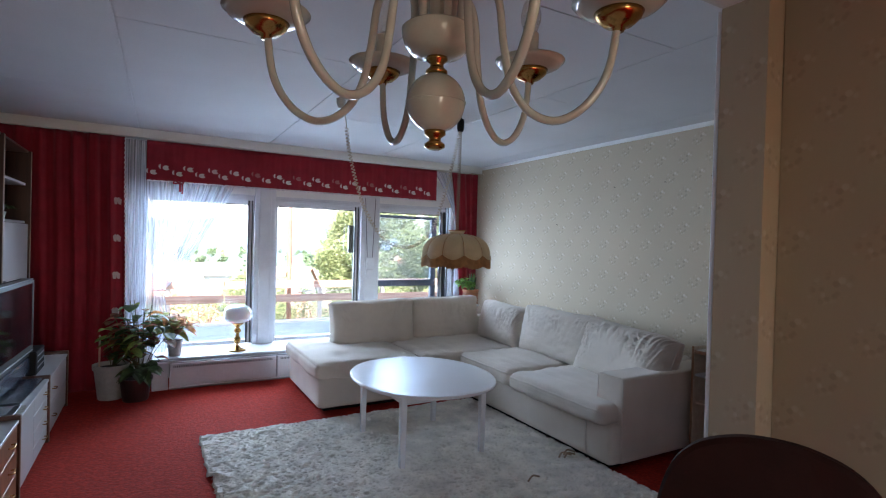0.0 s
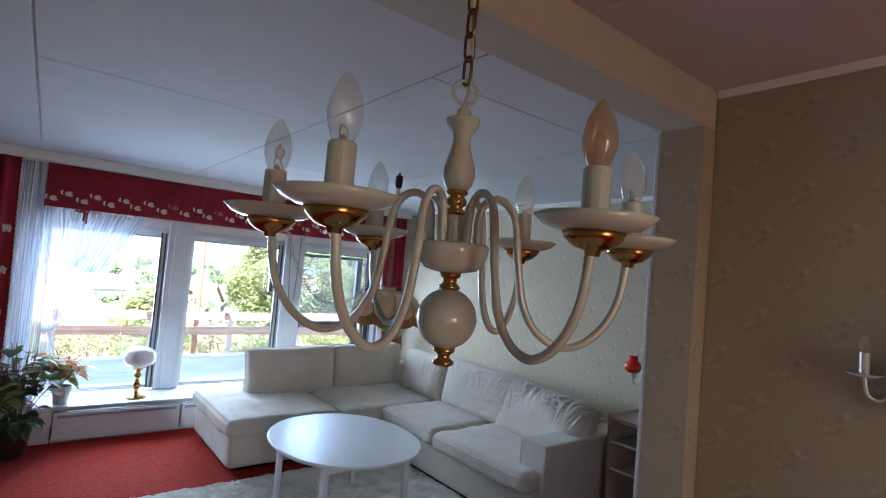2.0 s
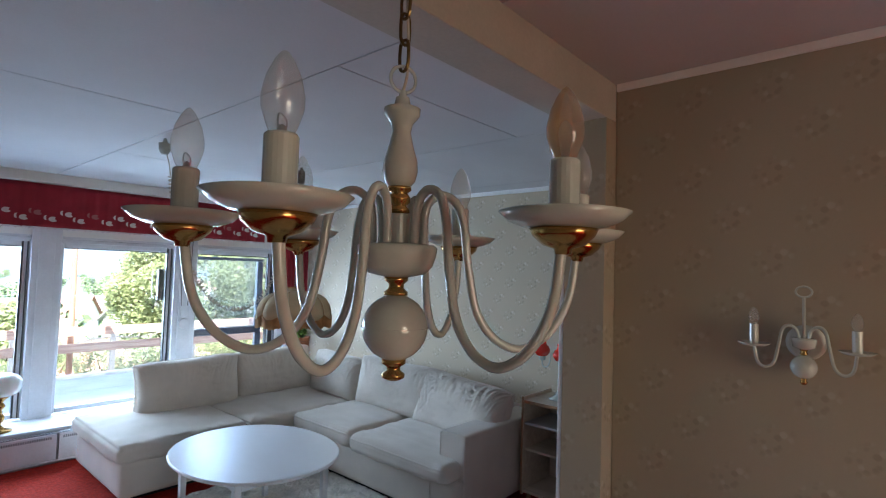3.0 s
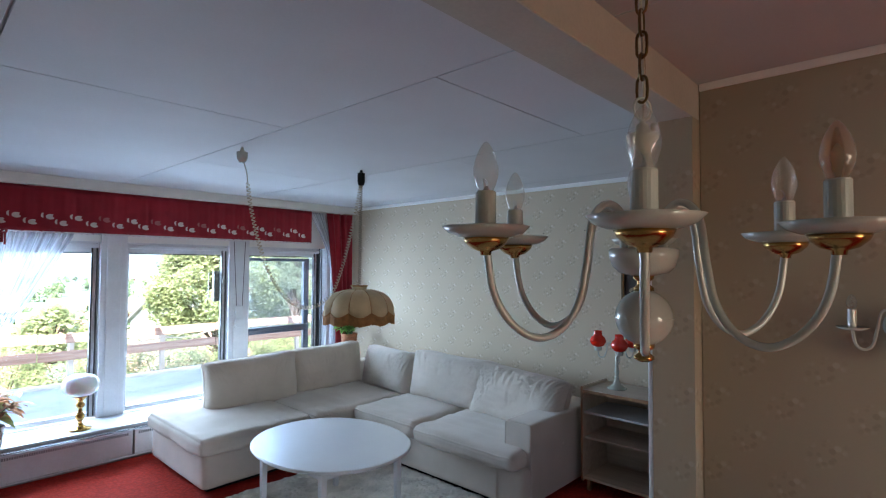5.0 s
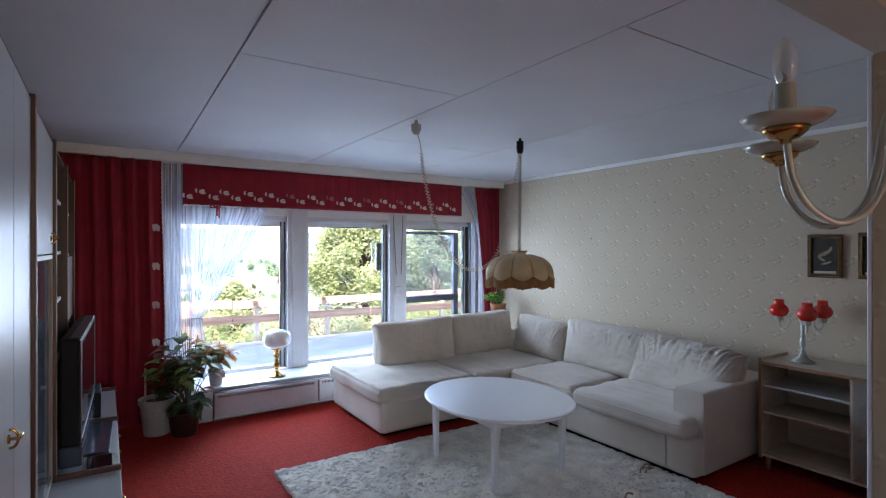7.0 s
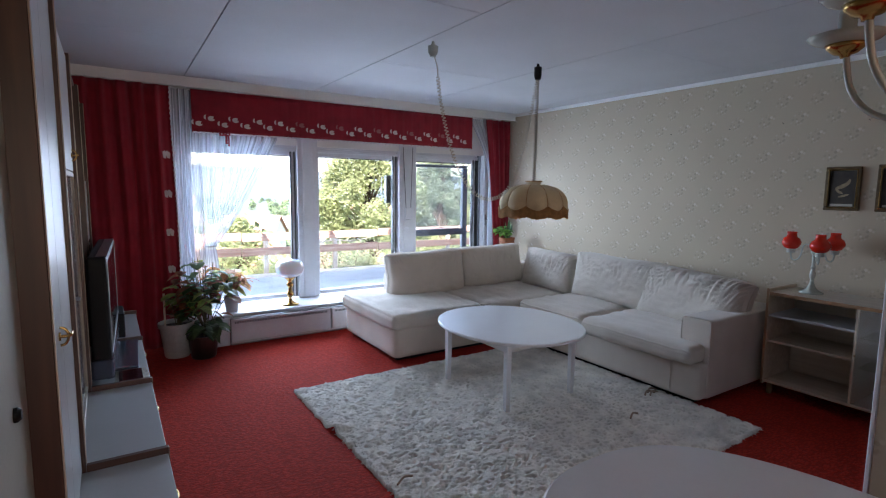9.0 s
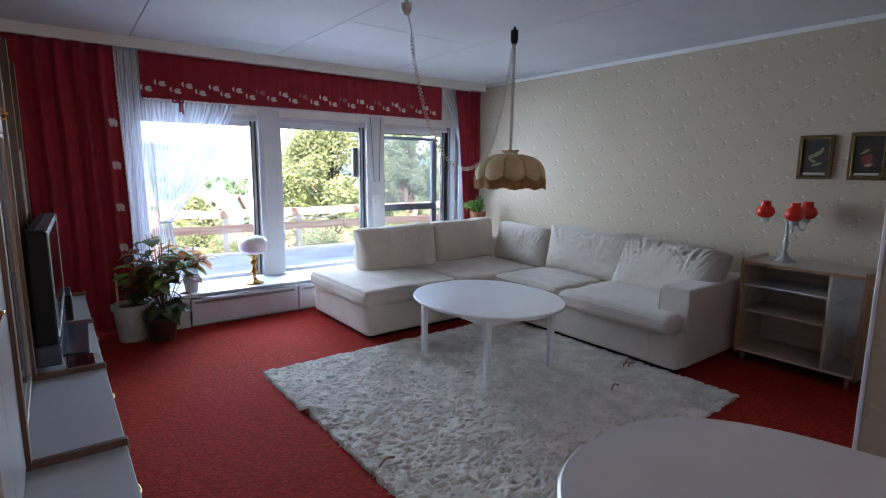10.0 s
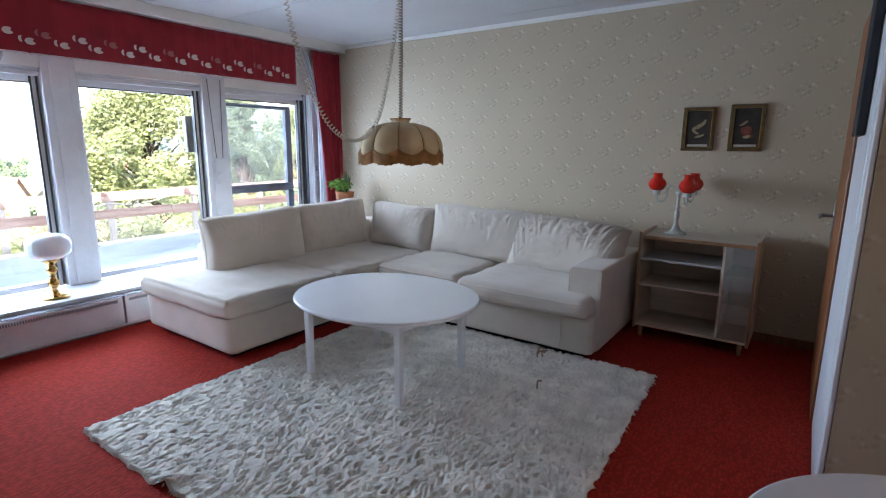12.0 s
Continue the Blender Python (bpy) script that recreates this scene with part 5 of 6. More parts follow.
for s in (-1, 1):
    P = lambda r, z: (SX - 0.15 * r, SY + s * r, z)
    arm = part("arm", tube(bmesh.new(), spline([P(0.012, 1.53), P(0.018, 1.555), P(0.035, 1.567), P(0.052, 1.555), P(0.062, 1.505), P(0.073, 1.455), P(0.094, 1.438), P(0.115, 1.452), P(0.123, 1.498)], 6), 0.0048, 8), PORCELAIN, sc, smooth=True)
    q = P(0.124, 0)
    part("drip_dish", lathe(bmesh.new(), [(0, 1.502), (0.034, 1.504), (0.043, 1.509), (0.044, 1.508), (0.033, 1.500), (0, 1.497)], q, 26), PORCELAIN, arm, smooth=True)
    part("candle_sleeve", lathe(bmesh.new(), [(0, 1.503), (0.0125, 1.503), (0.0125, 1.565), (0, 1.565)], q, 16), PORCELAIN, arm)
    b = part("bulb", lathe(bmesh.new(), [(0.007, 1.565), (0.014, 1.576), (0.0155, 1.588), (0.011, 1.604), (0.003, 1.614), (0, 1.615)], q, 18), BULB, arm, "clear candle bulb", smooth=True)
    b.visible_shadow = False

sc.location.z -= 0.012

# wall unit
XF = -0.905
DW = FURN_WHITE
YS_ = [1.815, 2.61, 3.48, 4.375, 5.235]
unit = thing("wall_unit", (XL + 0.2, 3.5, 0), "tall white and reddish-brown wall unit with doors, shelves and drawers", "wall unit")
for k, y in enumerate(YS_):
    w = 0.022
    part("upright", boxes(((XL + 0.002, y, 0.002), (XF + 0.012, y + w, 2.075)), bevel=0.0015), TEAK, unit, "reddish-brown upright panel")
    part("upright_edge", boxes(((XF + 0.0125, y + 0.001, 0.47), (XF + 0.0155, y + w - 0.001, 2.07))), mat("pale_edge", (0.42, 0.33, 0.25), 0.5), unit, "pale edge strip")
part("rear_panel", boxes(((XL + 0.003, YS_[0] + 0.03, 0.45), (XL + 0.010, YS_[-1], 2.07))), mat("green_grey_board", (0.20, 0.21, 0.16), 0.7, 0.05), unit)


def lever(x, y, z, up=1):
    bm = bmesh.new()
    lathe(bm, [(0, 0), (0.012, 0), (0.012, 0.004), (0, 0.005)], (0, 0, 0), 12)
    bmesh.ops.rotate(bm, verts=bm.verts, matrix=Matrix.Rotation(math.pi / 2, 3, "Y"))
    bmesh.ops.translate(bm, verts=bm.verts, vec=(x, y, z))
    tube(bm, spline([(x, y, z), (x + 0.02, y, z), (x + 0.026, y, z + 0.004), (x + 0.026, y + 0.03, z + 0.002)], 4), 0.0045, 7)
    tube(bm, spline([(x + 0.002, y, z - 0.024), (x + 0.014, y, z - 0.02), (x + 0.022, y, z), (x + 0.014, y, z + 0.02), (x + 0.002, y, z + 0.024)], 4), 0.0035, 7)
    return bm


# tall doors
for y0, y1 in ((1.84, 2.222), (2.226, 2.607)):
    d = part("tall_door", boxes(((XF - 0.018, y0, 0.452), (XF, y1, 2.06)), bevel=0.002), DW, unit)
part("handle", lever(XF, 2.12, 1.064), BRASS, d, "small brass handle", smooth=True)
part("unit_top", boxes(((XL + 0.003, 1.84, 2.062), (XF - 0.005, 5.232, 2.078)), bevel=0.001), TEAK_Y, unit)
# upper door with glass door under it
d = part("upper_door", boxes(((XF - 0.018, 2.635, 1.53), (XF, 3.476, 2.058)), bevel=0.002), DW, unit)
part("handle", lever(XF, 3.36, 1.60), BRASS, d, "small brass handle", smooth=True)
for lo, hi in (((XF - 0.018, 2.635, 0.46), (XF, 2.655, 1.525)), ((XF - 0.018, 3.456, 0.46), (XF, 3.476, 1.525)), ((XF - 0.018, 2.656, 1.505), (XF, 3.455, 1.525)), ((XF - 0.018, 2.656, 0.46), (XF, 3.455, 0.48))):
    part("glass_door_rail", boxes((lo, hi), bevel=0.002), mat("pale_edge", (0.42, 0.33, 0.25), 0.5), unit)
g = part("glass_door", boxes(((XF - 0.011, 2.656, 0.481), (XF - 0.007, 3.455, 1.504))), mat("smoked_glass", (0.10, 0.13, 0.15), 0.08, 0.05, bump=0.0), unit, "smoky glass door")
part("knob", lathe(bmesh.new(), [(0, 0), (0.007, 0.0), (0.009, 0.012), (0, 0.016)], (XF + 0.012, 2.87, 1.02), 12), STEEL, g)
for z in (0.80, 1.15):
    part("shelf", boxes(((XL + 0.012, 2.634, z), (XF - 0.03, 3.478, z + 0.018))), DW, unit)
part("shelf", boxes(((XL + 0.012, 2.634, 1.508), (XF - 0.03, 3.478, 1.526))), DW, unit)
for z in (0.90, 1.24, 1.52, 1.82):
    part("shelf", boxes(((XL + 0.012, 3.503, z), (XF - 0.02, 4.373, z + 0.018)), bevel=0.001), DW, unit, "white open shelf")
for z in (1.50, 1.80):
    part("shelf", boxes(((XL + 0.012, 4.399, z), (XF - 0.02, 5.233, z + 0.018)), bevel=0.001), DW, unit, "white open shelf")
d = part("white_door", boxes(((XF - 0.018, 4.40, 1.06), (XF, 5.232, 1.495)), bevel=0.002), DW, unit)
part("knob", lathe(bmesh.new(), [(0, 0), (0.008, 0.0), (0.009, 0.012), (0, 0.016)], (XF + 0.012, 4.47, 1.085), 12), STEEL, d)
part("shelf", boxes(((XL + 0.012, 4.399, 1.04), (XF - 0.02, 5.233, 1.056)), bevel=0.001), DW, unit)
# low part
XB = -0.628
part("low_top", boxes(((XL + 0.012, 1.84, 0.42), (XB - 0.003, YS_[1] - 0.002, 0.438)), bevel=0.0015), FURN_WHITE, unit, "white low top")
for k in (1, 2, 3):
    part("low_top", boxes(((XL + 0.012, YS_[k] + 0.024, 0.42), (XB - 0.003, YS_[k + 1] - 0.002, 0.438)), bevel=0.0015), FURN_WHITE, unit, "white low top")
for k, y in enumerate(YS_):
    part("low_upright", boxes(((XF + 0.013, y, 0.002), (XB, y + 0.022, 0.462)), bevel=0.0015), TEAK_Y, unit, "reddish-brown low divider")
    # front strip in a lighter brown than the divider
    part("low_upright_front", boxes(((XB + 0.0005, y + 0.001, 0.004), (XB + 0.003, y + 0.021, 0.46))), mat("lighter_brown_edge", (0.26, 0.15, 0.09), 0.5), unit)


def pull(parent, x, y, z):
    part("pull", tube(bmesh.new(), spline([(x, y - 0.03, z), (x + 0.018, y - 0.028, z), (x + 0.022, y, z - 0.002), (x + 0.018, y + 0.028, z), (x, y + 0.03, z)], 4), 0.004, 6), BRASS, parent, "metal pull", smooth=True)


for k in range(4):
    y0, y1 = YS_[k] + 0.026, YS_[k + 1] - 0.004
    if k in (0, 1):
        for z0, z1 in ((0.03, 0.155), (0.16, 0.285), (0.29, 0.415)):
            d = part("drawer", boxes(((XB - 0.03, y0, z0), (XB - 0.01, y1, z1)), bevel=0.002), DOORWOOD, unit, "wooden drawer front")
            pull(d, XB - 0.01, y0 + 0.16, (z0 + z1) / 2)
            pull(d, XB - 0.01, y1 - 0.16, (z0 + z1) / 2)
    elif k == 2:
        ym = (y0 + y1) / 2 - 0.02
        d = part("low_door", boxes(((XB - 0.03, y0, 0.03), (XB - 0.01, ym - 0.002, 0.415)), bevel=0.002), FURN_WHITE, unit, "plain white low door")
        for i in range(4):
            z0 = 0.03 + 0.0975 * i
            d = part("drawer", boxes(((XB - 0.03, ym + 0.002, z0), (XB - 0.01, y1, z0 + 0.094)), bevel=0.002), FURN_WHITE, unit, "small white drawer front")
            pull(d, XB - 0.01, (ym + y1) / 2 + 0.1, z0 + 0.05)
    else:
        for z0, z1 in ((0.03, 0.22), (0.225, 0.415)):
            d = part("drawer", boxes(((XB - 0.03, y0, z0), (XB - 0.01, y1, z1)), bevel=0.002), FURN_WHITE, unit, "white drawer front")
            pull(d, XB - 0.01, y0 + 0.2, (z0 + z1) / 2)
part("plinth", boxes(((XL + 0.02, 1.84, 0.001), (XB - 0.06, 5.23, 0.03))), BLACK, unit)
btn = part("wall_button", lathe(bmesh.new(), [(0, 0), (0.014, 0), (0.014, 0.006), (0.009, 0.012), (0, 0.013)], (0, 0, 0), 16), BLACK, label="small round dark button on the plain cream wall", category="wall button")
btn.matrix_basis = pose(-0.945, 1.64, 1.04, 0, 90, 0)

tv = thing("television", (-0.79, 3.80, 0.438), "black flat television on a clear stand on the low white cabinet", "television", rot=1.0, local=True)
tv.matrix_basis = pose(-0.805, 4.06, 0.438, 0, 0, -2.2)
part("screen_frame", boxes(((-0.06, -0.53, 0.135), (0.028, 0.53, 0.67)), bevel=0.014, seg=2), BLACK, tv)
part("screen", boxes(((0.0285, -0.475, 0.215), (0.031, 0.475, 0.64))), SCREEN, tv, "dark switched-off screen")
part("top_strip", boxes(((-0.02, -0.51, 0.666), (0.03, 0.51, 0.672)), bevel=0.002), mat("grey_plastic", (0.10, 0.10, 0.11), 0.3), tv)
part("silver_line", boxes(((0.029, -0.514, 0.168), (0.034, 0.514, 0.176)), ((0.029, -0.514, 0.178), (0.033, -0.508, 0.66)), ((0.029, 0.508, 0.178), (0.033, 0.514, 0.66)), bevel=0.001), STEEL, tv, "thin silver edge")
part("stand", boxes(((-0.10, -0.30, 0.001), (0.14, 0.30, 0.016)), bevel=0.005, seg=2), mat("smoked_acrylic", (0.06, 0.07, 0.09), 0.08), tv)
part("stand_neck", boxes(((-0.03, -0.12, 0.016), (0.0, 0.12, 0.16)), bevel=0.004), BLACK, tv)
# the set's bluish lower front strip, built as a full-depth bar
part("speaker_bar", boxes(((-0.07, -0.52, 0.03), (0.035, 0.52, 0.134)), bevel=0.014, seg=2), mat("blue_grey_plastic", (0.05, 0.06, 0.09), 0.15), tv, "translucent lower bar")
tray = thing("tablet", (-0.72, 3.62, 0.438), "black tablet lying on a crocheted mat on the white cabinet", "tablet")
bm = bmesh.new()
slab(bm, -0.715, 3.62, 0.078, 0.13, 0.4383, 0.4415, 5, 60, 0.001)
for v in bm.verts:
    v.co.x += 0.004 * math.sin(v.co.y * 160)
part("crocheted_mat", bm, mat("pale_crochet", (0.5, 0.48, 0.4), 0.9, 0.2, 60, 300, 0.6), tray, "pale crocheted mat")
part("tablet_body", boxes(((-0.775, 3.52, 0.442), (-0.665, 3.72, 0.451)), bevel=0.003), SCREEN, tray)
rec = thing("set_top_box", (-0.78, 4.62, 0.438), "black audio box behind the television by the curtain", "audio box")
part("body", boxes(((-0.86, 4.50, 0.438), (-0.72, 4.80, 0.60)), bevel=0.006), BLACK, rec)
for z in (0.48, 0.52, 0.56):
    part("slot", boxes(((-0.7199, 4.53, z), (-0.7175, 4.77, z + 0.012)), bevel=0.001), STEEL, rec)


# plants
def leaf(bm, base, d, size, width, droop=0.3, fold=0.2, seg=4, mi=0):
    d = Vector(d).normalized()
    side = d.cross(Vector((0, 0, 1)))
    side = side.normalized() if side.length > 1e-3 else Vector((1, 0, 0))
    up = side.cross(d)
    prev = None
    for i in range(seg + 1):
        t = i / seg
        p = Vector(base) + d * size * t - Vector((0, 0, 1)) * droop * size * t * t
        w = width * (math.sin(math.pi * min(1, t * 0.93 + 0.05)) ** 0.75) if i < seg else 0.0
        c = bm.verts.new(p)
        l = bm.verts.new(p + side * w + up * w * fold) if w > 0 else c
        r = bm.verts.new(p - side * w + up * w * fold) if w > 0 else c
        if prev:
            for a in ((prev[0], c, l, prev[1]), (prev[0], prev[2], r, c)):
                a = list(dict.fromkeys(a))
                if len(a) > 2:
                    f = bm.faces.new(a)
                    f.material_index = mi
        prev = (c, l, r)


LEAF_D = mat("dark_leaf", (0.06, 0.12, 0.035), 0.4, 0.25, 25, 100, 0.1, island=0.4, glow_through=0.5)
LEAF_L = mat("light_leaf", (0.20, 0.28, 0.05), 0.45, 0.25, 25, 100, 0.1, island=0.35, glow_through=0.5)
LEAF_R = mat("russet_leaf", (0.26, 0.08, 0.03), 0.5, 0.3, 25, 100, 0.1, island=0.4, glow_through=0.5)
LEAF_O = mat("orange_leaf", (0.55, 0.24, 0.08), 0.5, 0.3, 25, 100, 0.1, island=0.3, glow_through=0.5)
LEAF_Y = mat("yellow_green_leaf", (0.32, 0.36, 0.08), 0.5, 0.25, 25, 100, 0.1, island=0.3, glow_through=0.5)


def pot(th, c, r0, r1, h, material, name="pot"):
    prof = [(0, 0.002), (r0 * 0.95, 0), (r0, 0.01), (r1 * 0.97, h * 0.86), (r1 * 1.05, h * 0.87), (r1 * 1.06, h), (r1 * 0.96, h), (r1 * 0.93, h * 0.88), (0, h * 0.86)]
    part(name, lathe(bmesh.new(), prof, c, 32), material, th, smooth=False)
    part("soil", lathe(bmesh.new(), [(0, h * 0.885), (r1 * 0.5, h * 0.89), (r1 * 0.92, h * 0.882), (r1 * 0.9, h * 0.87)], c, 20), SOIL, th)


def bush(th, rnd, base, top, spread, stems, leaves, sizes, mats, name="foliage", low=0.3, lean=(0, 0)):
    bmS = bmesh.new()
    for k, (m, share) in enumerate(mats):
        bm = bmesh.new()
        for s in range(stems):
            if s % len(mats) != k:
                continue
            a = rnd.uniform(0, 2 * math.pi)
            rr = spread * math.sqrt(rnd.uniform(0.05, 1))
            hz = base[2] + (top - base[2]) * rnd.uniform(0.55, 1.0) * (1 - 0.25 * rr / spread)
            tip = Vector((base[0] + lean[0] + rr * math.cos(a), base[1] + lean[1] + rr * math.sin(a), hz))
            mid = Vector(base).lerp(tip, 0.5) + Vector((0, 0, 0.03))
            pts = spline([base, mid, tip], 5)
            tube(bmS, pts, 0.0035, 5)
            for i in range(leaves):
                t = rnd.uniform(low, 1.0)
                p = pts[min(len(pts) - 1, int(t * (len(pts) - 1)))]
                b = rnd.uniform(0, 2 * math.pi)
                d = Vector((math.cos(b), math.sin(b), rnd.uniform(-0.25, 0.5)))
                s_ = rnd.uniform(*sizes)
                stalk = p + d * s_ * 0.35
                tube(bmS, [p, stalk], 0.0015, 4)
                leaf(bm, stalk, d, s_, s_ * rnd.uniform(0.27, 0.42), rnd.uniform(0.1, 0.6), rnd.uniform(0.1, 0.5))
        part(name, bm, m, th, share, kind="stuff")
    part("stems", bmS, mat("plant_stem", (0.10, 0.09, 0.04), 0.7), th, kind="stuff")


big = thing("potted_plant", (-0.36, 5.30, 0), "large white plastic pot with stake and leaves by the curtain", "potted plant")
# pot colour lowered to a mid grey
pot(big, (-0.33, 5.36, 0), 0.10, 0.135, 0.30, mat("greyish_white_plastic", (0.38, 0.38, 0.35), 0.5, 0.1, 5, 40, 0.05))
part("stake", boxes(((-0.425, 5.34, 0.2), (-0.41, 5.35, 0.56)), bevel=0.002), PALEWOOD, big)
bush(big, random.Random(4), (-0.33, 5.36, 0.25), 0.72, 0.16, 11, 8, (0.07, 0.11), [(LEAF_D, "green leaves"), (LEAF_R, "russet leaves")], lean=(0.10, 0.0))
dark = thing("potted_plant", (-0.14, 5.20, 0), "bushy russet and green plant in a dark pot on red carpet", "potted plant")
pot(dark, (-0.14, 5.22, 0), 0.10, 0.125, 0.20, mat("dark_glazed_pot", (0.03, 0.015, 0.014), 0.35, 0.1, 6, 60, 0.05))
bush(dark, random.Random(11), (-0.11, 5.24, 0.18), 0.95, 0.22, 22, 6, (0.09, 0.15), [(LEAF_R, "russet leaves"), (LEAF_D, "dark green leaves"), (LEAF_L, "light green leaves")], low=0.45, lean=(0.0, 0.0))
bush(dark, random.Random(8), (-0.14, 5.20, 0.18), 0.38, 0.16, 9, 5, (0.10, 0.15), [(LEAF_D, "low dark leaves")], low=0.3, name="low_foliage")
small = thing("potted_plant", (0.17, 5.60, 0.283), "small grey pot with orange and yellow-green leaves on the white sill", "potted plant")
pot(small, (0.17, 5.60, 0.283), 0.055, 0.07, 0.15, mat("grey_pot", (0.46, 0.45, 0.47), 0.5))
bush(small, random.Random(21), (0.15, 5.60, 0.42), 0.76, 0.16, 16, 7, (0.09, 0.16), [(LEAF_O, "orange leaves"), (LEAF_Y, "yellow-green leaves")], low=0.45)
std = thing("plant_stand", (3.40, 5.42, 0.0), "plain white plant stand in the corner behind the sofa", "plant stand")
part("stand_top", slab(bmesh.new(), 3.40, 5.42, 0.11, 0.11, 0.675, 0.69, 2), FRAME_WHITE, std)
part("stand_post", lathe(bmesh.new(), [(0.0, 0.001), (0.10, 0.001), (0.10, 0.015), (0.03, 0.03), (0.03, 0.65), (0.06, 0.674), (0, 0.675)], (3.40, 5.42, 0), 20), FRAME_WHITE, std)
corner = thing("potted_plant", (3.40, 5.42, 0.69), "terracotta basket pot with a small green plant on a stand", "potted plant")
pot(corner, (3.40, 5.42, 0.69), 0.085, 0.095, 0.185, TERRACOTTA)
bm = bmesh.new()
for k in range(5):
    tube(bm, [(3.40 + (0.0905 + 0.004 * math.sin(i * math.pi / 2 + k * math.pi)) * math.cos(2 * math.pi * i / 60), 5.42 + (0.0905 + 0.004 * math.sin(i * math.pi / 2 + k * math.pi)) * math.sin(2 * math.pi * i / 60), 0.71 + 0.03 * k) for i in range(60)], 0.005, 5, closed=True)
part("woven_bands", bm, mat("brown_wicker", (0.30, 0.12, 0.06), 0.8, 0.2, 30, 200, 0.3), corner)
bush(corner, random.Random(5), (3.36, 5.40, 0.85), 1.04, 0.11, 16, 10, (0.04, 0.07), [(mat("bright_leaf", (0.16, 0.34, 0.05), 0.5, 0.2, 25, 100, 0.1, island=0.3, glow_through=0.4), "bright green leaves")], low=0.4, lean=(-0.06, 0))
bm = bmesh.new()
for k in range(9):
    a = k * 2.4
    leaf(bm, (3.42 + 0.02 * math.cos(a), 5.42, 0.85), (0.25 * math.cos(a), 0.2 * math.sin(a), 1), 0.20 + 0.02 * (k % 4), 0.014, 0.05, 0.1)
part("blades", bm, LEAF_D, corner, "narrow upright blades")
tiny = thing("potted_plant", (-1.0, 4.8, 1.518), "tiny dark plant in a white cup on the open shelf", "potted plant")
pot(tiny, (-1.02, 4.95, 1.518), 0.025, 0.035, 0.06, PORCELAIN, "cup")
bush(tiny, random.Random(2), (-1.02, 4.95, 1.565), 1.66, 0.06, 10, 7, (0.02, 0.045), [(LEAF_D, "dark leaves")], low=0.4)

slamp = thing("sill_lamp", (0.735, 5.62, 0.283), "brass table lamp with a ribbed white glass shade on the sill", "table lamp")
c = (0.735, 5.62, 0.2835)
part("foot", lathe(bmesh.new(), [(0, 0), (0.085, 0), (0.088, 0.008), (0.06, 0.016), (0.035, 0.03), (0.02, 0.05), (0, 0.05)], c, 28), BRASS, slamp, smooth=True)
part("stem", lathe(bmesh.new(), [(0.0, 0.045), (0.022, 0.05), (0.014, 0.065), (0.028, 0.085), (0.036, 0.11), (0.028, 0.135), (0.014, 0.15), (0.024, 0.158), (0.012, 0.168), (0.026, 0.185), (0.036, 0.205), (0.026, 0.225), (0.016, 0.235), (0.03, 0.25), (0.055, 0.275), (0.06, 0.285), (0, 0.285)], c, 24), BRASS, slamp, smooth=True)
bm = bmesh.new()
prof = [(0.05, 0.285), (0.09, 0.293), (0.122, 0.32), (0.134, 0.36), (0.131, 0.405), (0.108, 0.442), (0.07, 0.46), (0.0, 0.465)]
lathe(bm, [(p.x, p.z) for p in spline([(a, 0, b) for a, b in prof], 4)], c, 72)
for v in bm.verts:
    dx, dy = v.co.x - c[0], v.co.y - c[1]
    a = math.atan2(dy, dx)
    f = 1 + 0.012 * math.cos(a * 24)
    v.co.x, v.co.y = c[0] + dx * f, c[1] + dy * f
opal = mat("opal_glass", (0.82, 0.83, 0.85), 0.2, 0.02, 5, 60, 0.0, coat=0.3)
opal.node_tree.nodes["Principled BSDF"].inputs["Subsurface Weight"].default_value = 0.3
part("glass_shade", bm, opal, slamp, "ribbed white glass shade", smooth=True)

# outside
DECK = mat("grey_deck_paint", (0.36, 0.42, 0.47), 0.45, 0.12, 1.6, 40, 0.15)
bm = bmesh.new()
for k in range(3):
    box(bm, (-9, 6.22 + 0.9 * k, -0.2), (11, 7.112 + 0.9 * k, 0.02), 0.004)
part("deck", bm, DECK, kind="structure", label="smooth grey-blue painted terrace floor")
part("deck_edge", boxes(((-9, 8.93, -0.3), (11, 9.05, 0.06)), bevel=0.01), mat("pale_concrete", (0.62, 0.60, 0.55), 0.8, 0.1, 4, 60, 0.2), kind="structure")
fence = thing("terrace_railing", (1.5, 9.15, -0.3), "weathered wooden terrace railing of two boards on pale posts", "railing")
x = -8.6
k = 0
while x < 10.5:
    for z0, z1 in ((0.60, 0.73), (0.35, 0.48)):
        sag = 0.012 * math.sin(k * 1.9 + z0 * 5)
        bm = boxes(((x + 0.004, 9.10, z0 + sag), (x + 2.39, 9.128, z1 + sag)), bevel=0.004)
        part("board", bm, RAILWOOD, fence)
    part("post", boxes(((x + 0.35, 9.13, -0.6), (x + 0.42, 9.20, 0.72)), bevel=0.006), mat("pale_post", (0.50, 0.44, 0.38), 0.8), fence)
    part("post", boxes(((x + 1.55, 9.13, -0.6), (x + 1.62, 9.20, 0.66)), bevel=0.006), mat("pale_post", (0.50, 0.44, 0.38), 0.8), fence)
    x += 2.4
    k += 1
pole = thing("terrace_pole", (2.07, 9.24, -0.3), "reddish wooden pole rising beside the terrace railing", "pole")
part("shaft", tube(bmesh.new(), [(2.07, 9.26, -0.6), (2.06, 9.26, 1.4), (2.05, 9.26, 2.25)], [0.04, 0.038, 0.036], 12), mat("reddish_pole", (0.32, 0.15, 0.09), 0.7, 0.15), pole)
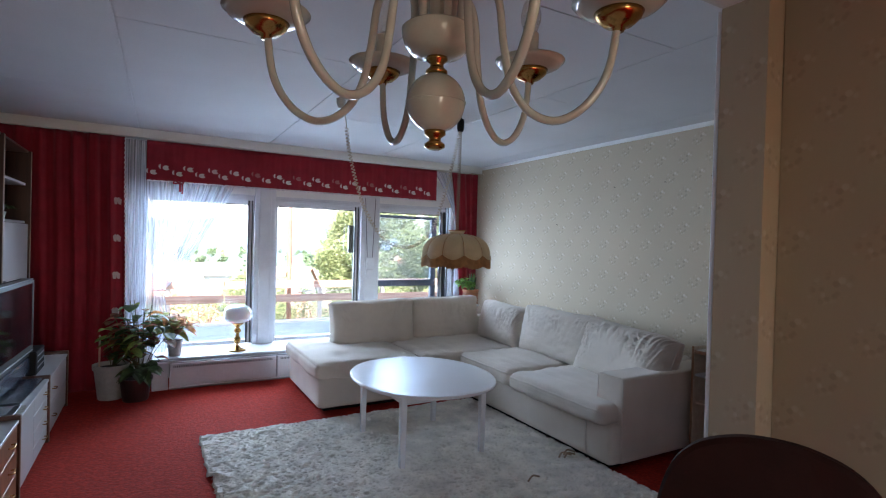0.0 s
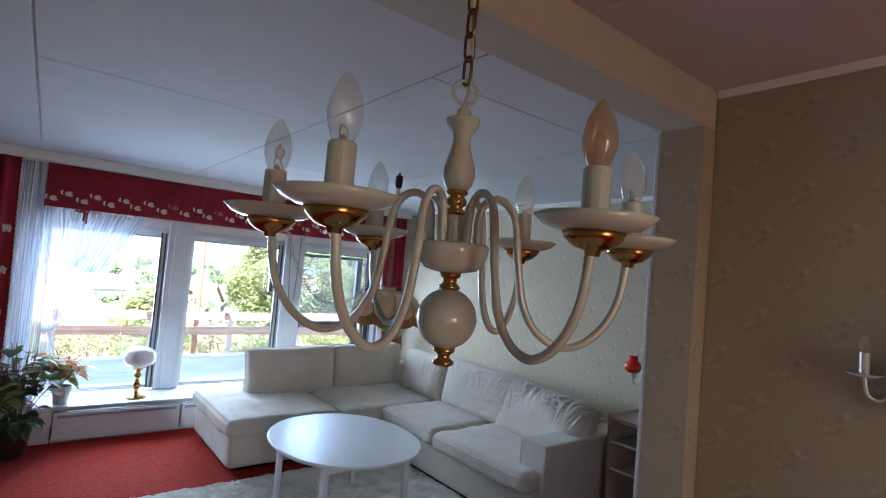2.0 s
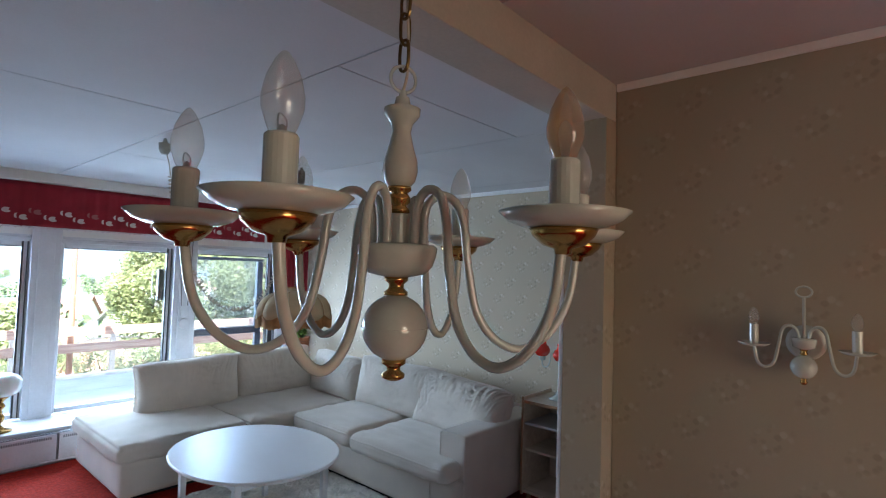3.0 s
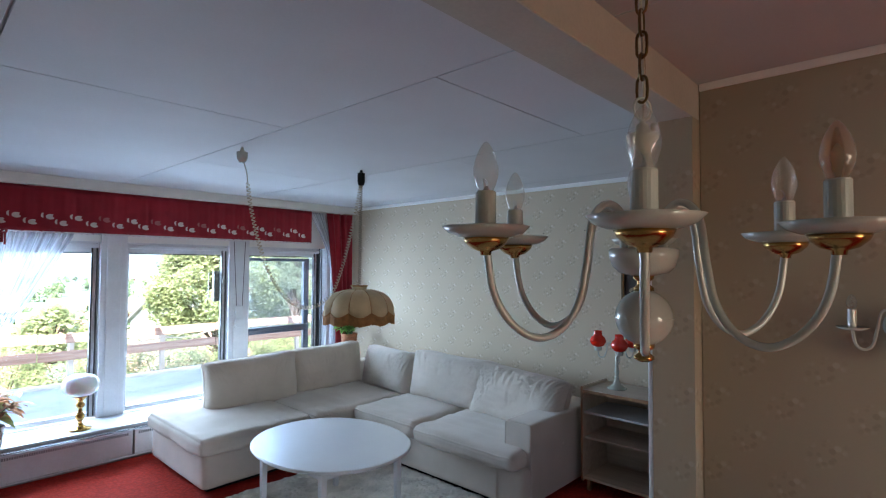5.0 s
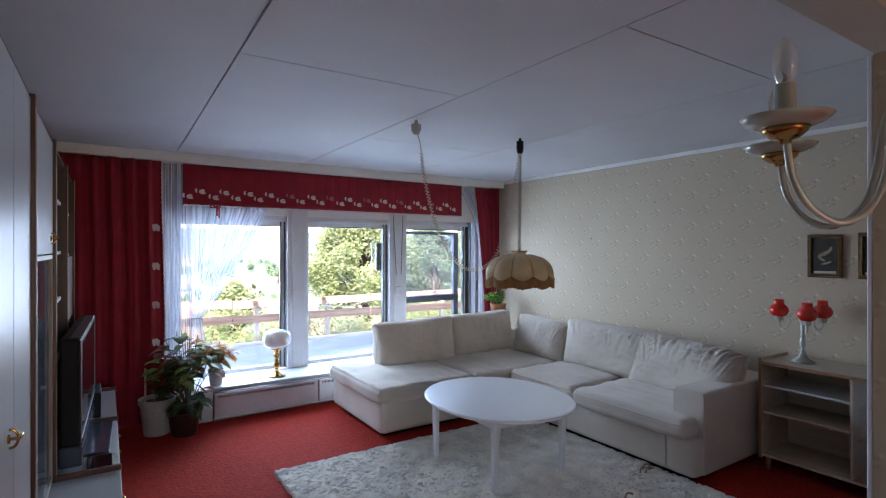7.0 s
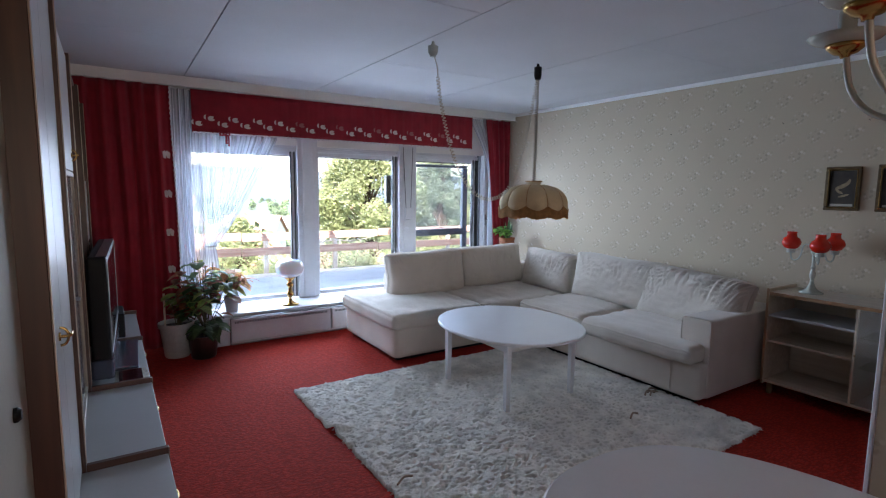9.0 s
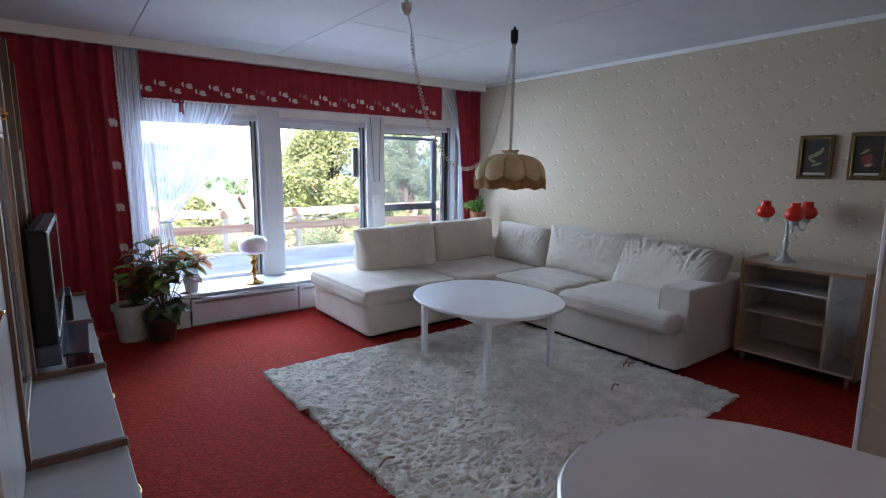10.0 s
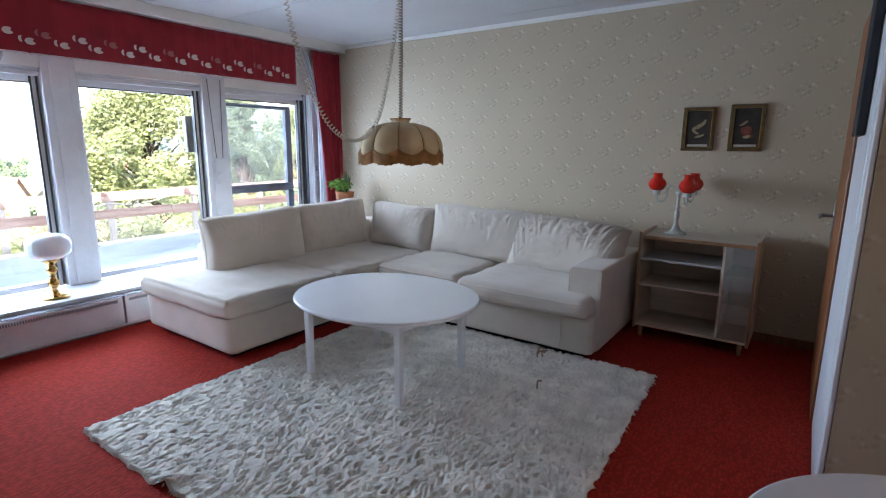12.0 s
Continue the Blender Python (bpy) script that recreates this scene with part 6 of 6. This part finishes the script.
part("cap", lathe(bmesh.new(), [(0, 2.25), (0.05, 2.25), (0.045, 2.27), (0, 2.28)], (2.05, 9.26, 0), 12), RAILWOOD, pole)
br = thing("dry_branch", (2.6, 9.08, 0.48), "pale dry branch lying along the lower railing board", "branch")
bm = bmesh.new()
rb = random.Random(3)
main = spline([(2.1, 9.06, 0.50), (2.5, 9.04, 0.56), (2.9, 9.06, 0.53), (3.3, 9.05, 0.60)], 5)
tube(bm, main, [0.014 - 0.0006 * i for i in range(len(main))], 6)
for k in range(11):
    p = main[rb.randrange(2, len(main))]
    tube(bm, [p, p + Vector((rb.uniform(-0.15, 0.25), rb.uniform(-0.02, 0.05), rb.uniform(0.02, 0.14)))], [0.006, 0.002], 5)
part("limbs", bm, mat("pale_bark", (0.42, 0.37, 0.32), 0.9), br)
eave = thing("roof_eave", (1.5, 7.4, 2.2), "pale wooden eave boards with grey rafter ends above the terrace", "eave")
tagged(eave, kind="structure")
part("soffit", boxes(((-9, 6.22, 2.2), (11, 7.6, 2.25))), mat("eave_board", (0.42, 0.35, 0.28), 0.8), eave)
part("fascia", boxes(((-9, 7.6, 1.97), (11, 7.63, 2.3)), bevel=0.004), mat("eave_board", (0.42, 0.35, 0.28), 0.8), eave)
for k in range(16):
    x = -7.5 + 1.15 * k
    part("rafter_end", boxes(((x, 6.3, 2.05), (x + 0.07, 7.9, 2.19)), bevel=0.006), mat("grey_rafter", (0.16, 0.15, 0.14), 0.8), eave)


def terrain(x, y):
    if y < 9.6:
        return -0.7
    if y < 45:
        return -0.7 - 0.26 * (y - 9.6) + 0.3 * noise.noise((x * 0.1, y * 0.1, 0))
    if y < 220:
        return -9.9 - 0.03 * (y - 45) + 0.8 * noise.noise((x * 0.03, y * 0.03, 0))
    if y < 700:
        return -15.2 + 3 * noise.noise((x * 0.008, y * 0.008, 4))
    return -15.2 + (y - 700) * 0.075 * (0.9 + 0.35 * noise.noise((x * 0.0016, 1.0, 0)) + 0.1 * noise.noise((x * 0.008, 2.0, 0)))


bm = bmesh.new()
ys = [6.0, 8.9, 9.6, 11, 13, 16, 20, 25, 32, 45, 60, 90, 130, 180, 220, 300, 400, 550, 700, 800, 950, 1150, 1400, 1700, 1750, 2500]
rows = []
for y in ys:
    w = 30 + y * 1.9
    row = [bm.verts.new((-w + 2 * w * i / 70 + y * 0.35, y, (terrain(-w + 2 * w * i / 70 + y * 0.35, min(y, 1700)) if y < 1740 else 40))) for i in range(71)]
    rows.append(row)
for a, b in zip(rows, rows[1:]):
    for i in range(70):
        bm.faces.new((a[i], a[i + 1], b[i + 1], b[i]))


def ground_mat():
    m, N, L, b = nodes_of("hazed_valley_ground", 0.95)
    geo = N.new("ShaderNodeNewGeometry")
    n = N.new("ShaderNodeTexNoise")
    n.inputs["Scale"].default_value, n.inputs["Detail"].default_value = 0.02, 8
    L.new(geo.outputs["Position"], n.inputs["Vector"])
    n2 = N.new("ShaderNodeTexNoise")
    n2.inputs["Scale"].default_value, n2.inputs["Detail"].default_value = 1.2, 6
    L.new(geo.outputs["Position"], n2.inputs["Vector"])
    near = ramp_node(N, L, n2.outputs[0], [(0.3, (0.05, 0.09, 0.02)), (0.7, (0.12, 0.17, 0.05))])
    # distance haze painted in: ground colour goes blue further away
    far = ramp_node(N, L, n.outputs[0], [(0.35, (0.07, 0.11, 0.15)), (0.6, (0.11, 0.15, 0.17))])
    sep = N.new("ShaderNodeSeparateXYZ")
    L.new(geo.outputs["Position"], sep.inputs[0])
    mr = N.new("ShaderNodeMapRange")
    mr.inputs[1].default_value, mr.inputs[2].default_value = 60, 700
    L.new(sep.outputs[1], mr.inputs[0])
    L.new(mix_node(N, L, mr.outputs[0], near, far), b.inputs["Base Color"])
    return m


part("ground", bm, ground_mat(), kind="structure", label="grassy slope falling to a valley, far ground painted blue for haze", smooth=True)

BARK = mat("bark", (0.10, 0.07, 0.05), 0.9, 0.3, 20, 80, 0.6)
CROWN = mat("sunlit_leaves", (0.28, 0.33, 0.16), 0.6, 0.15, 1.5, 40, 0.0, island=0.35, glow_through=0.55)
CROWN2 = mat("silver_green_leaves", (0.25, 0.31, 0.19), 0.6, 0.15, 1.5, 40, 0.0, island=0.35, glow_through=0.55)


def foliage(name, rnd, clumps, leaves, size, th, material):
    """Many small leaves round clump centres (x, y, z, radius)."""
    vs, fs = [], []
    tot = sum(c[3] ** 2 for c in clumps)
    for x, y, z, r in clumps:
        for _ in range(int(leaves * r * r / tot)):
            while True:
                d = Vector((rnd.uniform(-1, 1), rnd.uniform(-1, 1), rnd.uniform(-1, 1)))
                if 0.2 < d.length < 1:
                    break
            d = d.normalized() * (0.55 + 0.5 * rnd.random())
            p = Vector((x, y, z)) + d * r
            s = size * rnd.uniform(0.6, 1.3)
            a = Vector((rnd.uniform(-1, 1), rnd.uniform(-1, 1), rnd.uniform(-0.6, 0.6))).normalized()
            b = a.orthogonal().normalized()
            b = (b + d * 0.3 + a.cross(b) * rnd.uniform(-1, 1)).normalized() * 0.5
            i = len(vs)
            vs += [p - a * s, p - b * s, p + a * s, p + b * s]
            fs.append((i, i + 1, i + 2, i + 3))
    me = bpy.data.meshes.new(name)
    o = ORG[th.name]
    me.from_pydata([tuple(v - o) for v in vs], [], fs)
    me.materials.append(material)
    ob = new(name, me)
    ob.parent = th
    ORG[ob.name] = o
    return tagged(ob, kind="stuff")


def tree(x, y, z0, h, spread, seed, material, label, leaves=9000, size=0.07, conical=False, low=0.35):
    rnd = random.Random(seed)
    th = thing("tree", (x, y, z0), label, "tree")
    part("trunk", tube(bmesh.new(), spline([(x, y, z0 - 0.3), (x + 0.06, y, z0 + h * 0.25), (x - 0.05, y + 0.05, z0 + h * 0.5), (x, y, z0 + h * 0.9)], 5), [0.16 * h / 5 * (1 - i / 17) for i in range(16)], 8), BARK, th)
    clumps, bm = [], bmesh.new()
    n = 60 if not conical else 40
    for k in range(n):
        t = low + (1 - low) * ((k + rnd.random()) / n)
        a = rnd.uniform(0, 2 * math.pi)
        env = spread * (math.sin(math.pi * min(1, (t - low) / (1 - low) * 0.8 + 0.17)) if not conical else (1.02 - t) * 1.15)
        rr = env * math.sqrt(rnd.uniform(0.1, 1))
        p = Vector((x + rr * math.cos(a), y + rr * math.sin(a), z0 + h * t))
        clumps.append((p.x, p.y, p.z, rnd.uniform(0.22, 0.42) * spread * (0.8 if not conical else 0.7)))
        s = Vector((x, y, z0 + h * t * 0.7))
        tube(bm, spline([s, s.lerp(p, 0.5) + Vector((0, 0, 0.1)), p], 3), [0.03, 0.026, 0.022, 0.018, 0.014, 0.01, 0.006], 5)
    part("limbs", bm, BARK, th)
    foliage("crown", rnd, clumps, leaves, size, th, material)
    return th


tree(5.6, 14.2, -1.9, 4.9, 1.7, 1, CROWN, "leafy green garden tree below the terrace in sun", 52000, 0.048)
tree(8.4, 14.6, -1.9, 4.6, 1.4, 2, CROWN2, "pale green leafy garden tree beside the taller tree", 34000, 0.045)
tree(6.6, 11.9, -1.3, 3.9, 0.75, 3, CROWN2, "slender grey-green cypress beyond the railing", 20000, 0.03, True, 0.05)
tree(8.0, 11.7, -1.3, 4.4, 0.9, 6, CROWN, "slender green cypress beyond the railing", 20000, 0.03, True, 0.05)
tree(3.9, 24.0, -4.4, 4.3, 1.5, 4, CROWN, "round green tree further down the slope", 5000, 0.12)
tree(-1.5, 30.0, -6.0, 5.0, 2.2, 5, CROWN2, "spreading green tree down the slope", 5000, 0.16)
tree(-7.5, 26.0, -5.0, 4.6, 2.0, 7, CROWN, "round green tree down the slope", 4000, 0.14)
rh = random.Random(31)
for k in range(15):
    x = -7.4 + 1.15 * k
    h = thing("garden_bush", (x, 9.9, -0.75), "dense green bush behind the terrace railing", "bush", group="bushes behind the railing")
    cl = [(x + rh.uniform(-0.6, 0.6), 9.95 + rh.uniform(-0.35, 0.7), -0.65 + 0.9 * rh.random(), rh.uniform(0.22, 0.38)) for _ in range(16)]
    bm = bmesh.new()
    for cx, cy, cz, r in cl:
        tube(bm, [(x, 9.9, -0.8), (cx, cy, cz)], [0.015, 0.006], 5)
    part("branches", bm, BARK, h)
    foliage("leaves", rh, cl, 5200, 0.027, h, CROWN if k % 3 else CROWN2)

ROOFS = [mat("roof_red", (0.36, 0.17, 0.13), 0.8, 0.15, 1, 10, 0.2), mat("roof_grey", (0.22, 0.22, 0.23), 0.8, 0.15, 1, 10, 0.2), mat("roof_brown", (0.24, 0.15, 0.11), 0.8, 0.15, 1, 10, 0.2)]
WALLS = [mat("render_white", (0.72, 0.70, 0.66), 0.8, 0.05, 1, 10, 0.1), mat("render_cream", (0.62, 0.54, 0.42), 0.8, 0.05, 1, 10, 0.1), mat("render_grey", (0.5, 0.5, 0.5), 0.8, 0.05, 1, 10, 0.1)]
DIMGLASS = mat("dim_window_glass", (0.05, 0.06, 0.08), 0.1)


def house(x, y, w, d, hh, rot, k):
    z = terrain(x, y) - 0.3
    th = thing("house", (x, y, z), f"distant gabled house with {['white', 'cream', 'grey'][k % 3]} walls and a {['red', 'grey', 'brown'][(k // 2) % 3]} roof", "house", local=True)
    th.matrix_basis = pose(x, y, z, 0, 0, rot)
    part("wall", boxes(((-w / 2, -d / 2, 0), (w / 2, d / 2, hh))), WALLS[k % 3], th)
    bm = bmesh.new()
    o, rise = 0.5, d * 0.33
    pr = [(-d / 2 - o, hh - 0.25), (0, hh + rise), (d / 2 + o, hh - 0.25), (d / 2 + o, hh - 0.05), (0, hh + rise + 0.25), (-d / 2 - o, hh - 0.05)]
    a = [bm.verts.new((-w / 2 - o, p[0], p[1])) for p in pr]
    b = [bm.verts.new((w / 2 + o, p[0], p[1])) for p in pr]
    bm.faces.new(a)
    bm.faces.new(b[::-1])
    for i in range(6):
        bm.faces.new((a[i], a[(i + 1) % 6], b[(i + 1) % 6], b[i]))
    part("roof", bm, ROOFS[(k // 2) % 3], th)
    bm = bmesh.new()
    for s in (-1, 1):
        v = [bm.verts.new((s * w / 2, -d / 2, hh)), bm.verts.new((s * w / 2, d / 2, hh)), bm.verts.new((s * w / 2, 0, hh + rise))]
        u = [bm.verts.new((s * (w / 2 - 0.2), q.co.y, q.co.z)) for q in v]
        bm.faces.new(v)
        bm.faces.new(u[::-1])
        for i in range(3):
            bm.faces.new((v[i], v[(i + 1) % 3], u[(i + 1) % 3], u[i]))
    part("gable", bm, WALLS[k % 3], th)
    for s in range(3):
        cx = -w / 2 + w * (s + 0.5) / 3
        part("window", boxes(((cx - 0.6, -d / 2 - 0.04, hh * 0.45), (cx + 0.6, -d / 2 + 0.02, hh * 0.45 + 1.2))), DIMGLASS, th)
    part("chimney", boxes(((w * 0.15, -0.4, hh + rise * 0.5), (w * 0.15 + 0.7, 0.4, hh + rise + 1.0))), WALLS[2], th)


rr = random.Random(77)
house(3.0, 36.0, 11, 8, 3.2, 12, 0)
house(-9.0, 42.0, 10, 8, 3.4, -8, 3)
house(15.0, 44.0, 11, 8, 3.4, 20, 4)
for k in range(46):
    y = rr.uniform(60, 520)
    x = rr.uniform(-0.45, 1.0) * y
    house(x, y, rr.uniform(9, 16), rr.uniform(7, 10), rr.uniform(3, 6), rr.uniform(-40, 40), k)
woods = thing("distant_trees", (40, 200, -20), "scattered green trees between the distant houses", "trees")
cl = []
for k in range(420):
    y = rr.uniform(48, 650)
    x = rr.uniform(-0.55, 1.1) * y
    s = rr.uniform(2.0, 3.6)
    z = terrain(x, y)
    cl += [(x + rr.uniform(-1, 1) * s * 0.6, y + rr.uniform(-1, 1), z + s * (0.5 + 0.5 * j), s * (0.9 - 0.12 * j)) for j in range(3)]
bm = bmesh.new()
foliage("crowns", rr, cl, 60000, 0.8, woods, mat("far_foliage", (0.11, 0.17, 0.08), 0.8, 0.3, 0.1, 1, 0.0, island=0.4))
